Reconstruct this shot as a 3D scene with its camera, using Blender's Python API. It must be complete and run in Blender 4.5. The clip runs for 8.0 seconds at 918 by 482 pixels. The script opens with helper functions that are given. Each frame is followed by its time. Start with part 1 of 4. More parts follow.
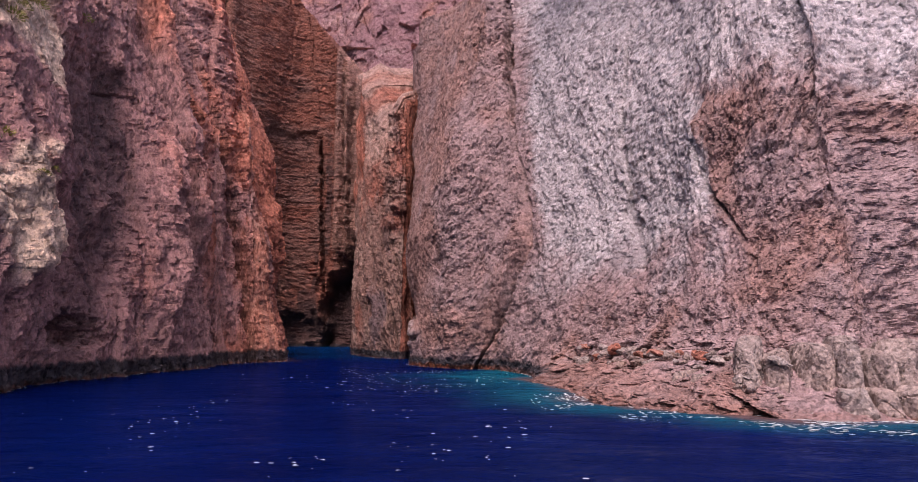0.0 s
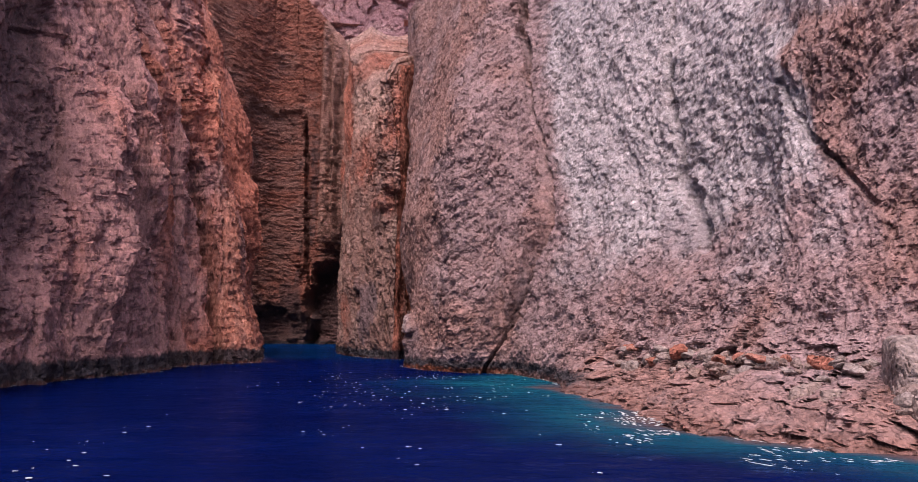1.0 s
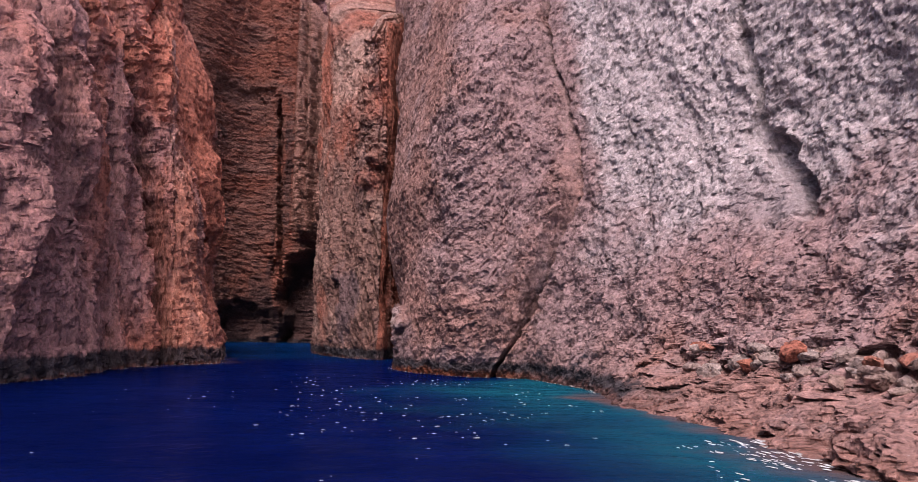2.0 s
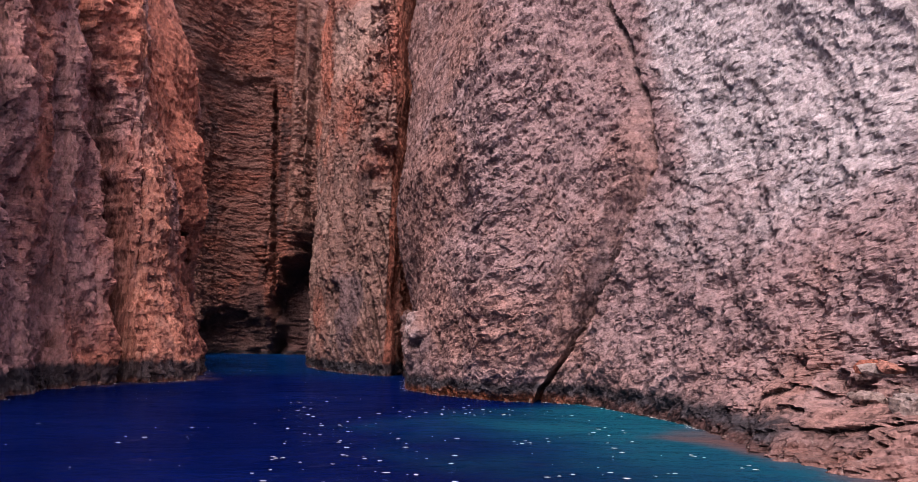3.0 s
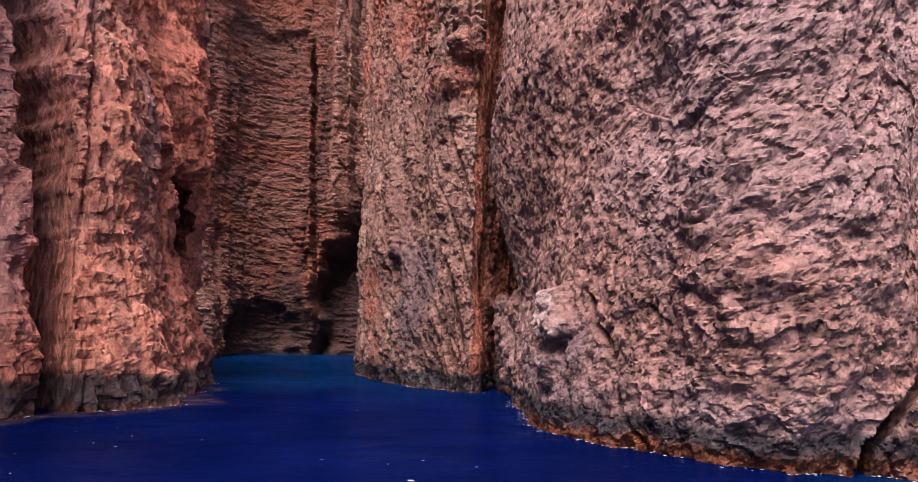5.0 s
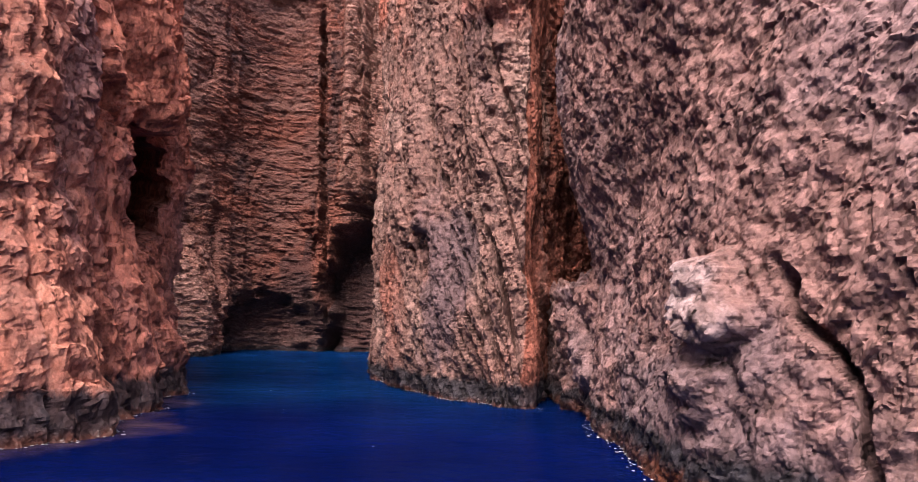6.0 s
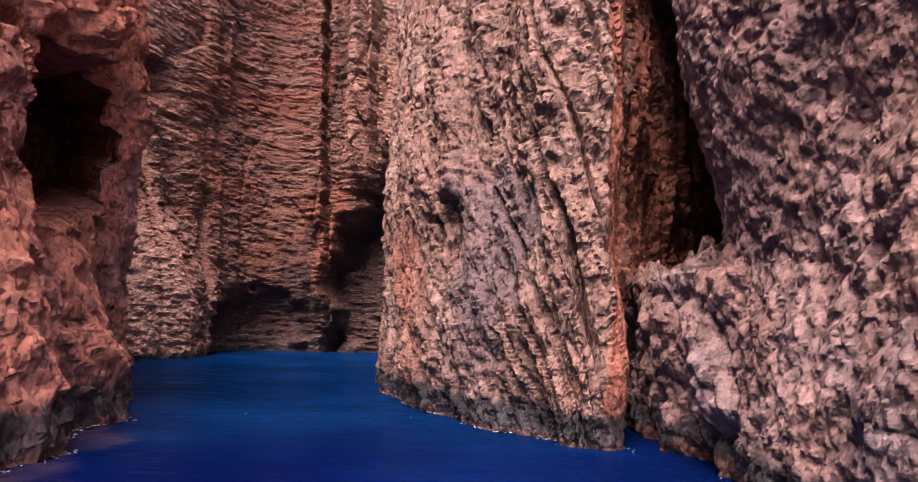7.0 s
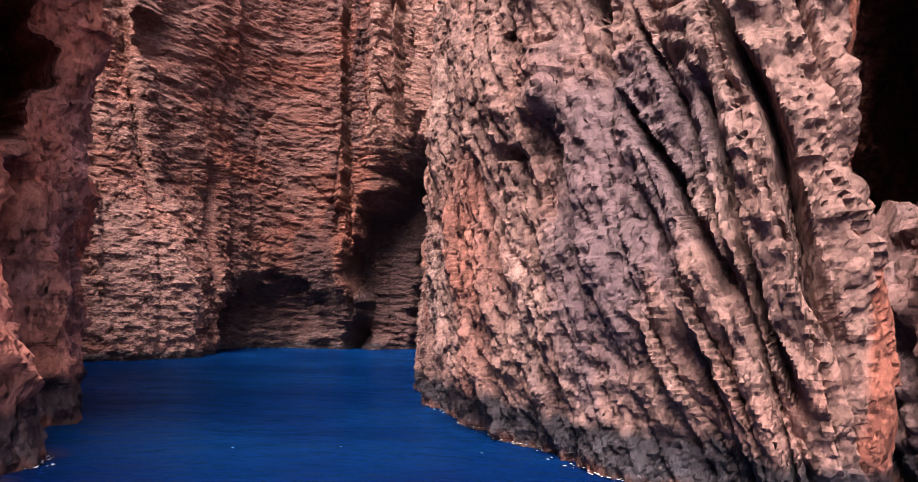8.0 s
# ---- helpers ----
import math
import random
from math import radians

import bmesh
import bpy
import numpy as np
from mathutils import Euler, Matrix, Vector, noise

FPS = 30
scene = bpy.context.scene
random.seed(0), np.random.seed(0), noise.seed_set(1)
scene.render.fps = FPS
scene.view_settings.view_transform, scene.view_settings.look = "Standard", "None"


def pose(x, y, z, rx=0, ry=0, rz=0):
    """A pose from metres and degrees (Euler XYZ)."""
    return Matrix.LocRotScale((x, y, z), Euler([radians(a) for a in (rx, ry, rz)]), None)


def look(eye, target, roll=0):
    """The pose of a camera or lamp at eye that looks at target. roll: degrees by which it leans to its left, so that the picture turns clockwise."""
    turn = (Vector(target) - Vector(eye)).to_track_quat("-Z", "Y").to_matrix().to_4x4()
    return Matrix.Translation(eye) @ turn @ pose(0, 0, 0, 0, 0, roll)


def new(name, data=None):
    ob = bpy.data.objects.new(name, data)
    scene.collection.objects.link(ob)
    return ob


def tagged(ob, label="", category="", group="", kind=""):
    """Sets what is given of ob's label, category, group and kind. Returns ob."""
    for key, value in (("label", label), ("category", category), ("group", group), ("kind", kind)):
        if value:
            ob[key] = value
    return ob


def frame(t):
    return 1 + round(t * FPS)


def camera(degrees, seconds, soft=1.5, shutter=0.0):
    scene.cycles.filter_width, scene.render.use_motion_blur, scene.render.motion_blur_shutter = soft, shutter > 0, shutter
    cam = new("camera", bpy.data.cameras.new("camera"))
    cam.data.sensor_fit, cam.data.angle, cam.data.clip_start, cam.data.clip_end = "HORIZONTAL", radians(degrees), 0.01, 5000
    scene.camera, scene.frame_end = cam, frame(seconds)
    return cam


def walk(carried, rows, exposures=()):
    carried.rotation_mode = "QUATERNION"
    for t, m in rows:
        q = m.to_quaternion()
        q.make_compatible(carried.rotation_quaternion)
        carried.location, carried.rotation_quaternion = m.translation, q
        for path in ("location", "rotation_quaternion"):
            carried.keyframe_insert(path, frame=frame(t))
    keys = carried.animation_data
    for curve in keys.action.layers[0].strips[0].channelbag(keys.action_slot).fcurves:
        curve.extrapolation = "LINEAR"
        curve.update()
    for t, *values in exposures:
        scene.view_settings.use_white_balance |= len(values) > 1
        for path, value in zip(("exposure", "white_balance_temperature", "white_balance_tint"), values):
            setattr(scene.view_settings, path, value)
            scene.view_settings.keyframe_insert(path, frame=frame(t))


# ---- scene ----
cam = camera(68.7, 8.0, soft=0.5)
PATH = [
    (0, (0.239, -0.926, 2.109), (0.216, 1.056, 2.374), 0.7),
    (0.5, (-0.159, 2.183, 2.099), (-0.165, 4.166, 2.358), 0.7),
    (1, (-0.615, 5.193, 2.086), (-0.605, 7.177, 2.342), 0.9),
    (1.5, (-1.072, 8.078, 2.011), (-1.019, 10.061, 2.265), 1.0),
    (1.7, (-1.291, 9.259, 1.937), (-1.225, 11.243, 2.188), 1.0),
    (2.8, (-2.367, 15.49, 1.807), (-2.273, 17.468, 2.093), 1.3),
    (3, (-2.534, 16.55, 1.797), (-2.447, 18.527, 2.087), 1.4),
    (3.5, (-2.988, 19.178, 1.783), (-2.957, 21.156, 2.076), 1.3),
    (4, (-3.52, 21.883, 1.739), (-3.519, 23.862, 2.033), 1.4),
    (4.5, (-4.03, 24.546, 1.791), (-4.042, 26.526, 2.076), 1.3),
    (5, (-4.544, 27.176, 1.775), (-4.582, 29.156, 2.054), 1.3),
    (5.2, (-4.732, 28.178, 1.768), (-4.786, 30.159, 2.04), 1.1),
    (6.3, (-5.763, 34.051, 1.873), (-5.845, 36.032, 2.134), 1.6),
    (6.5, (-5.961, 35.069, 1.899), (-6.044, 37.05, 2.161), 1.7),
    (7, (-6.452, 37.462, 1.898), (-6.544, 39.444, 2.152), 1.8),
    (7.5, (-7.021, 39.823, 1.796), (-7.142, 41.804, 2.042), 1.6),
    (8, (-7.641, 42.252, 1.775), (-7.795, 44.232, 2.012), 1.4),
]
walk(cam, [(t, look(eye, target, roll)) for t, eye, target, roll in PATH],
     [(0, 0.82, 6700, 26), (3, 0.86, 6850, 27), (5, 1.3, 7000, 26), (6.5, 1.7, 7000, 25), (8, 2.05, 6800, 23)])

# ---- light ----
world = bpy.data.worlds.new("sky")
scene.world = world
world.use_nodes = True
SUN_UP, SUN_TURN = 54.0, 194.0  # height of the sun, and its bearing clockwise from +y
wn = world.node_tree.nodes
sky = wn.new("ShaderNodeTexSky")
sky.sky_type = "NISHITA"
sky.sun_disc = False
sky.sun_elevation, sky.sun_rotation = radians(SUN_UP), radians(SUN_TURN)
sky.air_density, sky.dust_density, sky.ozone_density = 1.0, 3.0, 1.0
world.node_tree.links.new(sky.outputs[0], wn["Background"].inputs[0])
wn["Background"].inputs[1].default_value = 0.15
sun = new("sun", bpy.data.lights.new("sun", "SUN"))
sun.data.energy, sun.data.angle, sun.data.color = 2.7, radians(34), (1.0, 0.96, 0.92)
sun_from = Vector((math.sin(radians(SUN_TURN)) * math.cos(radians(SUN_UP)), math.cos(radians(SUN_TURN)) * math.cos(radians(SUN_UP)), math.sin(radians(SUN_UP))))
sun.matrix_world = look(sun_from * 100, (0, 0, 0))


# ---- materials ----
class Nodes:
    """A short way to write node materials."""

    def __init__(self, name):
        self.mat = bpy.data.materials.new(name)
        self.mat.use_nodes = True
        self.tree = self.mat.node_tree
        self.bsdf = self.tree.nodes["Principled BSDF"]
        self.coord = self.tree.nodes.new("ShaderNodeTexCoord").outputs["Object"]

    def node(self, kind, **values):
        nd = self.tree.nodes.new("ShaderNode" + kind)
        for key, value in values.items():
            setattr(nd, key, value)
        return nd

    def link(self, a, b):
        if hasattr(a, "outputs"):
            a = a.outputs[0]
        if hasattr(a, "links"):
            self.tree.links.new(a, b)
        else:
            b.default_value = a

    def scaled(self, x, y, z, turn=(0, 0, 0)):
        nd = self.node("Mapping")
        self.link(self.coord, nd.inputs[0])
        nd.inputs["Rotation"].default_value = [radians(a) for a in turn]
        nd.inputs["Scale"].default_value = (x, y, z)
        return nd.outputs[0]

    def noise(self, scale, detail=6, rough=0.6, vec=None, warp=0.0):
        nd = self.node("TexNoise")
        self.link(self.coord if vec is None else vec, nd.inputs["Vector"])
        nd.inputs["Scale"].default_value, nd.inputs["Detail"].default_value = scale, detail
        nd.inputs["Roughness"].default_value, nd.inputs["Distortion"].default_value = rough, warp
        return nd.outputs[0]

    def voronoi(self, scale, feature="DISTANCE_TO_EDGE", vec=None):
        nd = self.node("TexVoronoi", feature=feature)
        self.link(self.coord if vec is None else vec, nd.inputs["Vector"])
        nd.inputs["Scale"].default_value = scale
        return nd.outputs[0]

    def chip(self, vec, scale):
        """Flat chips of rock: the height of each one's own slope, and a random shade."""
        nd = self.node("TexVoronoi", feature="F1")
        self.link(vec, nd.inputs["Vector"])
        nd.inputs["Scale"].default_value = scale
        away, lean, dot = [self.node("VectorMath", operation=op) for op in ("SUBTRACT", "SUBTRACT", "DOT_PRODUCT")]
        self.link(vec, away.inputs[0])
        self.link(nd.outputs["Position"], away.inputs[1])
        self.link(nd.outputs["Color"], lean.inputs[0])
        lean.inputs[1].default_value = (0.5, 0.5, 0.5)
        self.link(away, dot.inputs[0])
        self.link(lean, dot.inputs[1])
        return dot.outputs["Value"], nd.outputs["Color"]

    def math(self, op, a, b=0.0, clamp=False):
        nd = self.node("Math", operation=op, use_clamp=clamp)
        self.link(a, nd.inputs[0])
        self.link(b, nd.inputs[1])
        return nd.outputs[0]

    def band(self, x, a, b):
        """0 below a, 1 above b (or the other way round)."""
        nd = self.node("MapRange", interpolation_type="SMOOTHSTEP")
        self.link(x, nd.inputs[0])
        nd.inputs[1].default_value, nd.inputs[2].default_value = min(a, b), max(a, b)
        nd.inputs[3].default_value, nd.inputs[4].default_value = (0, 1) if a < b else (1, 0)
        return nd.outputs[0]

    def mix(self, f, a, b, blend="MIX"):
        nd = self.node("MixRGB", blend_type=blend)
        for value, slot in zip((f, a, b), nd.inputs):
            self.link((*value, 1) if isinstance(value, tuple) else value, slot)
        return nd.outputs[0]

    def bump(self, height, strength, distance, below=None):
        nd = self.node("Bump")
        self.link(height, nd.inputs["Height"])
        nd.inputs["Strength"].default_value, nd.inputs["Distance"].default_value = strength, distance
        if below is not None:
            self.link(below, nd.inputs["Normal"])
        return nd.outputs[0]


def rock(name, dark, mid, alt, pale, stain_shade, layer=1.0, black=0.9, rust=0.25, rustcol=(0.20, 0.05, 0.015), streaks=0.0):
    """Weathered rock. The face's own masks bring in the alt, pale and stain colours, some as painted light and shade;
    the foot is wet, rusty and black with weed.
    """
    m = Nodes(name)
    stretch = m.scaled(1, 1, layer)
    broad, fine, grit = m.noise(0.45, 8, 0.65, stretch), m.noise(3.2, 9, 0.7, stretch, 0.4), m.noise(22, 6, 0.7)
    tone = m.node("Attribute", attribute_name="tone")
    rgb = m.node("SeparateColor")
    m.link(tone.outputs["Color"], rgb.inputs[0])
    r, g, b = rgb.outputs
    # flat angular chips of three sizes, each with a tilt and a shade of its own
    warp = m.node("TexNoise")
    m.link(m.coord, warp.inputs["Vector"])
    warp.inputs["Scale"].default_value, warp.inputs["Detail"].default_value = 2.2, 1.5
    bent = m.mix(0.09, stretch, warp.outputs[1])
    chips = [m.chip(bent, sc) for sc in (3.3, 8.5, 21.0)]
    col = m.mix(m.band(fine, 0.22, 0.62), dark, mid)
    alt_f = m.math("MULTIPLY", m.band(m.math("ADD", r, m.math("MULTIPLY", m.math("SUBTRACT", broad, 0.5), 1.3)), 0.1, 0.8), 0.9)
    col = m.mix(alt_f, col, m.mix(m.band(fine, 0.35, 0.65), tuple(c * 0.55 for c in alt), alt))
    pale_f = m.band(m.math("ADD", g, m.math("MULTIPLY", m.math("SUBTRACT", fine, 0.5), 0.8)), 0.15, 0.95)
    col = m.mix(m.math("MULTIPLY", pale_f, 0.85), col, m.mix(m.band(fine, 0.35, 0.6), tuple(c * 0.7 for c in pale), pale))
    # stains, and the shade that some masks paint into hollows
    stain_shade_f = m.band(m.math("ADD", b, m.math("MULTIPLY", m.math("SUBTRACT", fine, 0.5), 1.0)), 0.2, 0.9)
    col = m.mix(m.math("MULTIPLY", stain_shade_f, 0.7), col, stain_shade)
    shade = m.math("ADD", 0.45, m.math("ADD", m.math("MULTIPLY", chips[0][1], 0.35), m.math("ADD", m.math("MULTIPLY", chips[1][1], 0.4), m.math("MULTIPLY", chips[2][1], 0.4))))
    col = m.mix(1.0, col, shade, "MULTIPLY")
    grain = m.math("ADD", 0.25, m.math("MULTIPLY", m.noise(20, 8, 0.85), 1.5))
    col = m.mix(1.0, col, grain, "MULTIPLY")
    # lichen flecks, dark specks and pale chips
    col = m.mix(m.math("MULTIPLY", m.band(m.noise(7, 5, 0.7), 0.63, 0.72), 0.25), col, (0.34, 0.30, 0.24))
    col = m.mix(m.math("MULTIPLY", m.band(m.noise(6, 8, 0.75, stretch), 0.42, 0.36), 0.25), col, tuple(c * 0.35 for c in dark))
    z = m.node("SeparateXYZ")
    m.link(m.node("NewGeometry").outputs["Position"], z.inputs[0])
    if streaks:
        high = m.band(z.outputs[2], 4.5, 6.5)
        run = m.noise(1.0, 6, 0.6, m.scaled(1.6, 1.6, 0.22, (18, -14, 0)))
        vein = m.band(m.math("ABSOLUTE", m.math("SUBTRACT", m.noise(1.3, 5, 0.6, m.scaled(1.5, 1.5, 0.7, (0, 25, 0)), 0.8), 0.5)), 0.02, 0.004)
        col = m.mix(m.math("MULTIPLY", m.math("MULTIPLY", vein, m.math("MULTIPLY", pale_f, high)), streaks), col, (0.72, 0.70, 0.70))
        col = m.mix(m.math("MULTIPLY", m.band(run, 0.52, 0.68), 0.3 * streaks), col, tuple(c * 1.2 for c in pale))
    # tide marks
    level = m.math("ADD", z.outputs[2], m.math("MULTIPLY", m.math("SUBTRACT", m.noise(1.6, 6, 0.7, m.scaled(1, 1, 0.4)), 0.5), -0.7))
    weed = m.math("MULTIPLY", m.band(level, black + 0.12, black - 0.12), m.node("Attribute", attribute_name="weed").outputs["Fac"])
    col = m.mix(m.math("MULTIPLY", weed, 0.93), col, m.mix(m.band(fine, 0.4, 0.65), (0.008, 0.009, 0.013), (0.035, 0.036, 0.045)))
    low = m.band(level, rust + 0.1, rust - 0.1)
    col = m.mix(m.math("MULTIPLY", low, m.math("MULTIPLY", tone.outputs["Alpha"], 0.9)), col, m.mix(m.band(fine, 0.35, 0.65), tuple(c * 0.3 for c in rustcol), rustcol))
    crust = m.math("MULTIPLY", m.band(level, rust + 0.3, rust - 0.2), m.band(m.noise(9, 4, 0.7), 0.62, 0.70))
    col = m.mix(m.math("MULTIPLY", crust, 0.6), col, (0.5, 0.46, 0.42))
    m.link(col, m.bsdf.inputs["Base Color"])
    wet = m.band(z.outputs[2], 0.5, 0.1)
    m.link(m.math("SUBTRACT", m.math("ADD", 0.82, m.math("MULTIPLY", grit, 0.2)), m.math("MULTIPLY", wet, 0.5)), m.bsdf.inputs["Roughness"])
    m.bsdf.inputs["Specular IOR Level"].default_value = 0.25
    n0 = None
    for (tilt, _), steep in zip(chips, (0.9, 1.0, 1.1)):
        n0 = m.bump(tilt, 1.0, steep, n0)
    for scale, deep in ((1.5, 0.16), (4.5, 0.07)):  # creases and splits
        split = m.node("TexNoise", noise_type="RIDGED_MULTIFRACTAL")
        m.link(stretch, split.inputs["Vector"])
        split.inputs["Scale"].default_value, split.inputs["Detail"].default_value = scale, 7
        split.inputs["Roughness"].default_value = 0.65
        n0 = m.bump(m.math("SUBTRACT", 1.0, split), 1.0, deep, n0)
    n2 = m.bump(m.noise(7, 12, 0.7, stretch), 1.0, 0.02, n0)
    n3 = m.bump(grit, 1.0, 0.02, n2)
    m.link(n3, m.bsdf.inputs["Normal"])
    return m.mat


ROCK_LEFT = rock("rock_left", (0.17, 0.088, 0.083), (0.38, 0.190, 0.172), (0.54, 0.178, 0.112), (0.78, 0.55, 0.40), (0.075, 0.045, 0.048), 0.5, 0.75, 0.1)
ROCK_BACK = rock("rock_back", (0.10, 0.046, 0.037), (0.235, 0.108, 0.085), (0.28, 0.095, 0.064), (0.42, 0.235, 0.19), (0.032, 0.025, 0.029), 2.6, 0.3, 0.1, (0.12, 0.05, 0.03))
ROCK_FIN = rock("rock_fin", (0.105, 0.060, 0.052), (0.225, 0.126, 0.104), (0.36, 0.118, 0.078), (0.36, 0.235, 0.198), (0.091, 0.065, 0.076), 0.7, 0.6, 0.05)
ROCK_RIGHT = rock("rock_right", (0.182, 0.118, 0.118), (0.265, 0.175, 0.174), (0.29, 0.155, 0.132), (0.40, 0.352, 0.362), (0.129, 0.095, 0.106), 0.9, 0.55, 0.22, (0.18, 0.05, 0.02), 0.25)
ROCK_BENCH = rock("rock_bench", (0.15, 0.105, 0.098), (0.28, 0.20, 0.178), (0.270, 0.150, 0.112), (0.315, 0.262, 0.247), (0.090, 0.075, 0.075), 1.0, 0.15, 0.05)
ROCK_FAR = rock("rock_far", (0.14, 0.07, 0.077), (0.27, 0.145, 0.155), (0.40, 0.19, 0.15), (0.45, 0.30, 0.28), (0.12, 0.07, 0.08), 1.0, 0.1, 0.05)
ROCK_RED = rock("rock_red", (0.16, 0.06, 0.045), (0.32, 0.11, 0.075), (0.40, 0.12, 0.07), (0.40, 0.22, 0.18), (0.10, 0.05, 0.05), 1.0, 0.1, 0.05)
leaf = Nodes("dry_leaf")
leaf.link(leaf.mix(leaf.band(leaf.noise(3, 4, 0.6), 0.35, 0.65), (0.10, 0.10, 0.02), (0.30, 0.24, 0.05)), leaf.bsdf.inputs["Base Color"])
leaf.bsdf.inputs["Roughness"].default_value = 0.7
LEAF = leaf.mat
stem = Nodes("dry_stem")
stem.link(stem.mix(stem.noise(30, 4, 0.6), (0.10, 0.07, 0.04), (0.22, 0.16, 0.10)), stem.bsdf.inputs["Base Color"])
stem.bsdf.inputs["Roughness"].default_value = 0.85
STEM = stem.mat


def water_material():
    m = Nodes("sea_water")
    tone = m.node("Attribute", attribute_name="tone")
    rgb = m.node("SeparateColor")
    m.link(tone.outputs["Color"], rgb.inputs[0])
    shallow, shelf, inner = rgb.outputs
    patch = m.noise(0.22, 5, 0.6)
    col = m.mix(m.band(patch, 0.35, 0.7), (0.0002, 0.0024, 0.030), (0.0003, 0.0042, 0.046))
    col = m.mix(inner, col, m.mix(m.band(patch, 0.35, 0.7), (0.0002, 0.010, 0.050), (0.0003, 0.022, 0.082)))
    col = m.mix(m.band(m.math("ADD", shallow, m.math("MULTIPLY", m.math("SUBTRACT", m.noise(0.5, 5, 0.6), 0.5), 0.5)), 0.08, 0.9), col, (0.0008, 0.056, 0.084))
    col = m.mix(m.band(m.math("ADD", shelf, m.math("MULTIPLY", m.math("SUBTRACT", m.noise(0.8, 6, 0.65), 0.5), 0.9)), 0.25, 0.85), col, (0.085, 0.05, 0.048))
    n1 = m.bump(m.noise(0.9, 4, 0.5, m.scaled(0.8, 1.6, 1)), 0.7, 0.16)
    n2 = m.bump(m.noise(4.5, 5, 0.55, m.scaled(1, 1.3, 1), 0.4), 0.7, 0.04, n1)
    body, gloss, both, fres = m.node("BsdfDiffuse"), m.node("BsdfGlossy"), m.node("MixShader"), m.node("Fresnel")
    m.link(col, body.inputs["Color"])
    gloss.inputs["Color"].default_value, gloss.inputs["Roughness"].default_value = (0.3, 0.5, 0.95, 1), 0.05
    fres.inputs["IOR"].default_value = 1.33
    for nd in (gloss, fres):
        m.link(n2, nd.inputs["Normal"])
    m.link(m.math("MULTIPLY", fres, 0.36), both.inputs[0])
    m.link(body.outputs[0], both.inputs[1])
    m.link(gloss.outputs[0], both.inputs[2])
    m.tree.links.new(both.outputs[0], m.tree.nodes["Material Output"].inputs["Surface"])
    return m.mat


WATER = water_material()
FOAM_GLINT = Nodes("foam")
FOAM_GLINT.link(FOAM_GLINT.mix(FOAM_GLINT.band(FOAM_GLINT.noise(14, 4, 0.7), 0.35, 0.65), (0.30, 0.32, 0.33), (0.62, 0.63, 0.64)), FOAM_GLINT.bsdf.inputs["Base Color"])
FOAM_GLINT.bsdf.inputs["Roughness"].default_value = 0.6
FOAM_GLINT = FOAM_GLINT.mat


# ---- rock geometry: noise, plan lines and relief ----
def h2(i, j, k):
    """A random number from 0 to 1 for each cell (i, j)."""
    n = (i.astype(np.int64) * 374761393 + j.astype(np.int64) * 668265263 + k * 974634777) & 0xFFFFFFFF
    n = ((n ^ (n >> 13)) * 1274126177) & 0xFFFFFFFF
    n = ((n ^ (n >> 15)) * 2246822519) & 0xFFFFFFFF
    return (n ^ (n >> 16)) / 4294967296.0


def vnoise(u, v, k):
    """Smooth noise from -1 to 1."""
    i, j = np.floor(u), np.floor(v)
    a, b = u - i, v - j
    a, b = a * a * a * (a * (a * 6 - 15) + 10), b * b * b * (b * (b * 6 - 15) + 10)
    n00, n10, n01, n11 = h2(i, j, k), h2(i + 1, j, k), h2(i, j + 1, k), h2(i + 1, j + 1, k)
    return 2 * ((n00 * (1 - a) + n10 * a) * (1 - b) + (n01 * (1 - a) + n11 * a) * b) - 1


def fbm(u, v, k, octaves=4, gain=0.5):
    total, amp = np.zeros_like(u), 1.0
    for o in range(octaves):
        total += amp * vnoise(u * 2 ** o, v * 2 ** o, k + o)
        amp *= gain
    return total


def cells(u, v, k):
    """Irregular cells: a random number of the cell, its tilt as a height, and the distance to the next cell's border."""
    i0, j0 = np.floor(u), np.floor(v)
    f1, f2 = np.full_like(u, 9.0), np.full_like(u, 9.0)
    rnd, tilt = np.zeros_like(u), np.zeros_like(u)
    for di in (-1, 0, 1):
        for dj in (-1, 0, 1):
            i, j = i0 + di, j0 + dj
            dx, dy = u - i - h2(i, j, k), v - j - h2(i, j, k + 1)
            d = np.sqrt(dx * dx + dy * dy)
            near = d < f1
            f2 = np.where(near, f1, np.minimum(f2, d))
            f1 = np.where(near, d, f1)
            r = h2(i, j, k + 2)
            rnd = np.where(near, r, rnd)
            tilt = np.where(near, dx * (h2(i, j, k + 3) - 0.5) * 2 + dy * (h2(i, j, k + 4) - 0.5) * 2, tilt)
    return rnd, tilt, f2 - f1


def smooth(x, a, b):
    x = np.clip((x - a) / (b - a), 0, 1)
    return x * x * (3 - 2 * x)


def blocks(s, z, k, w, h, turn=0.0, rnd=0.5, tilt=0.8, joint=0.15, gap=0.12):
    """Broken rock faces of about w by h metres, turned by some degrees; the height is in units of w."""
    c, n = math.cos(math.radians(turn)), math.sin(math.radians(turn))
    a, b = s * c + z * n, -s * n + z * c
    r, t, e = cells(a / w, b / h, k)
    return rnd * (r - 0.5) + tilt * t - joint * (1 - smooth(e, 0, gap))


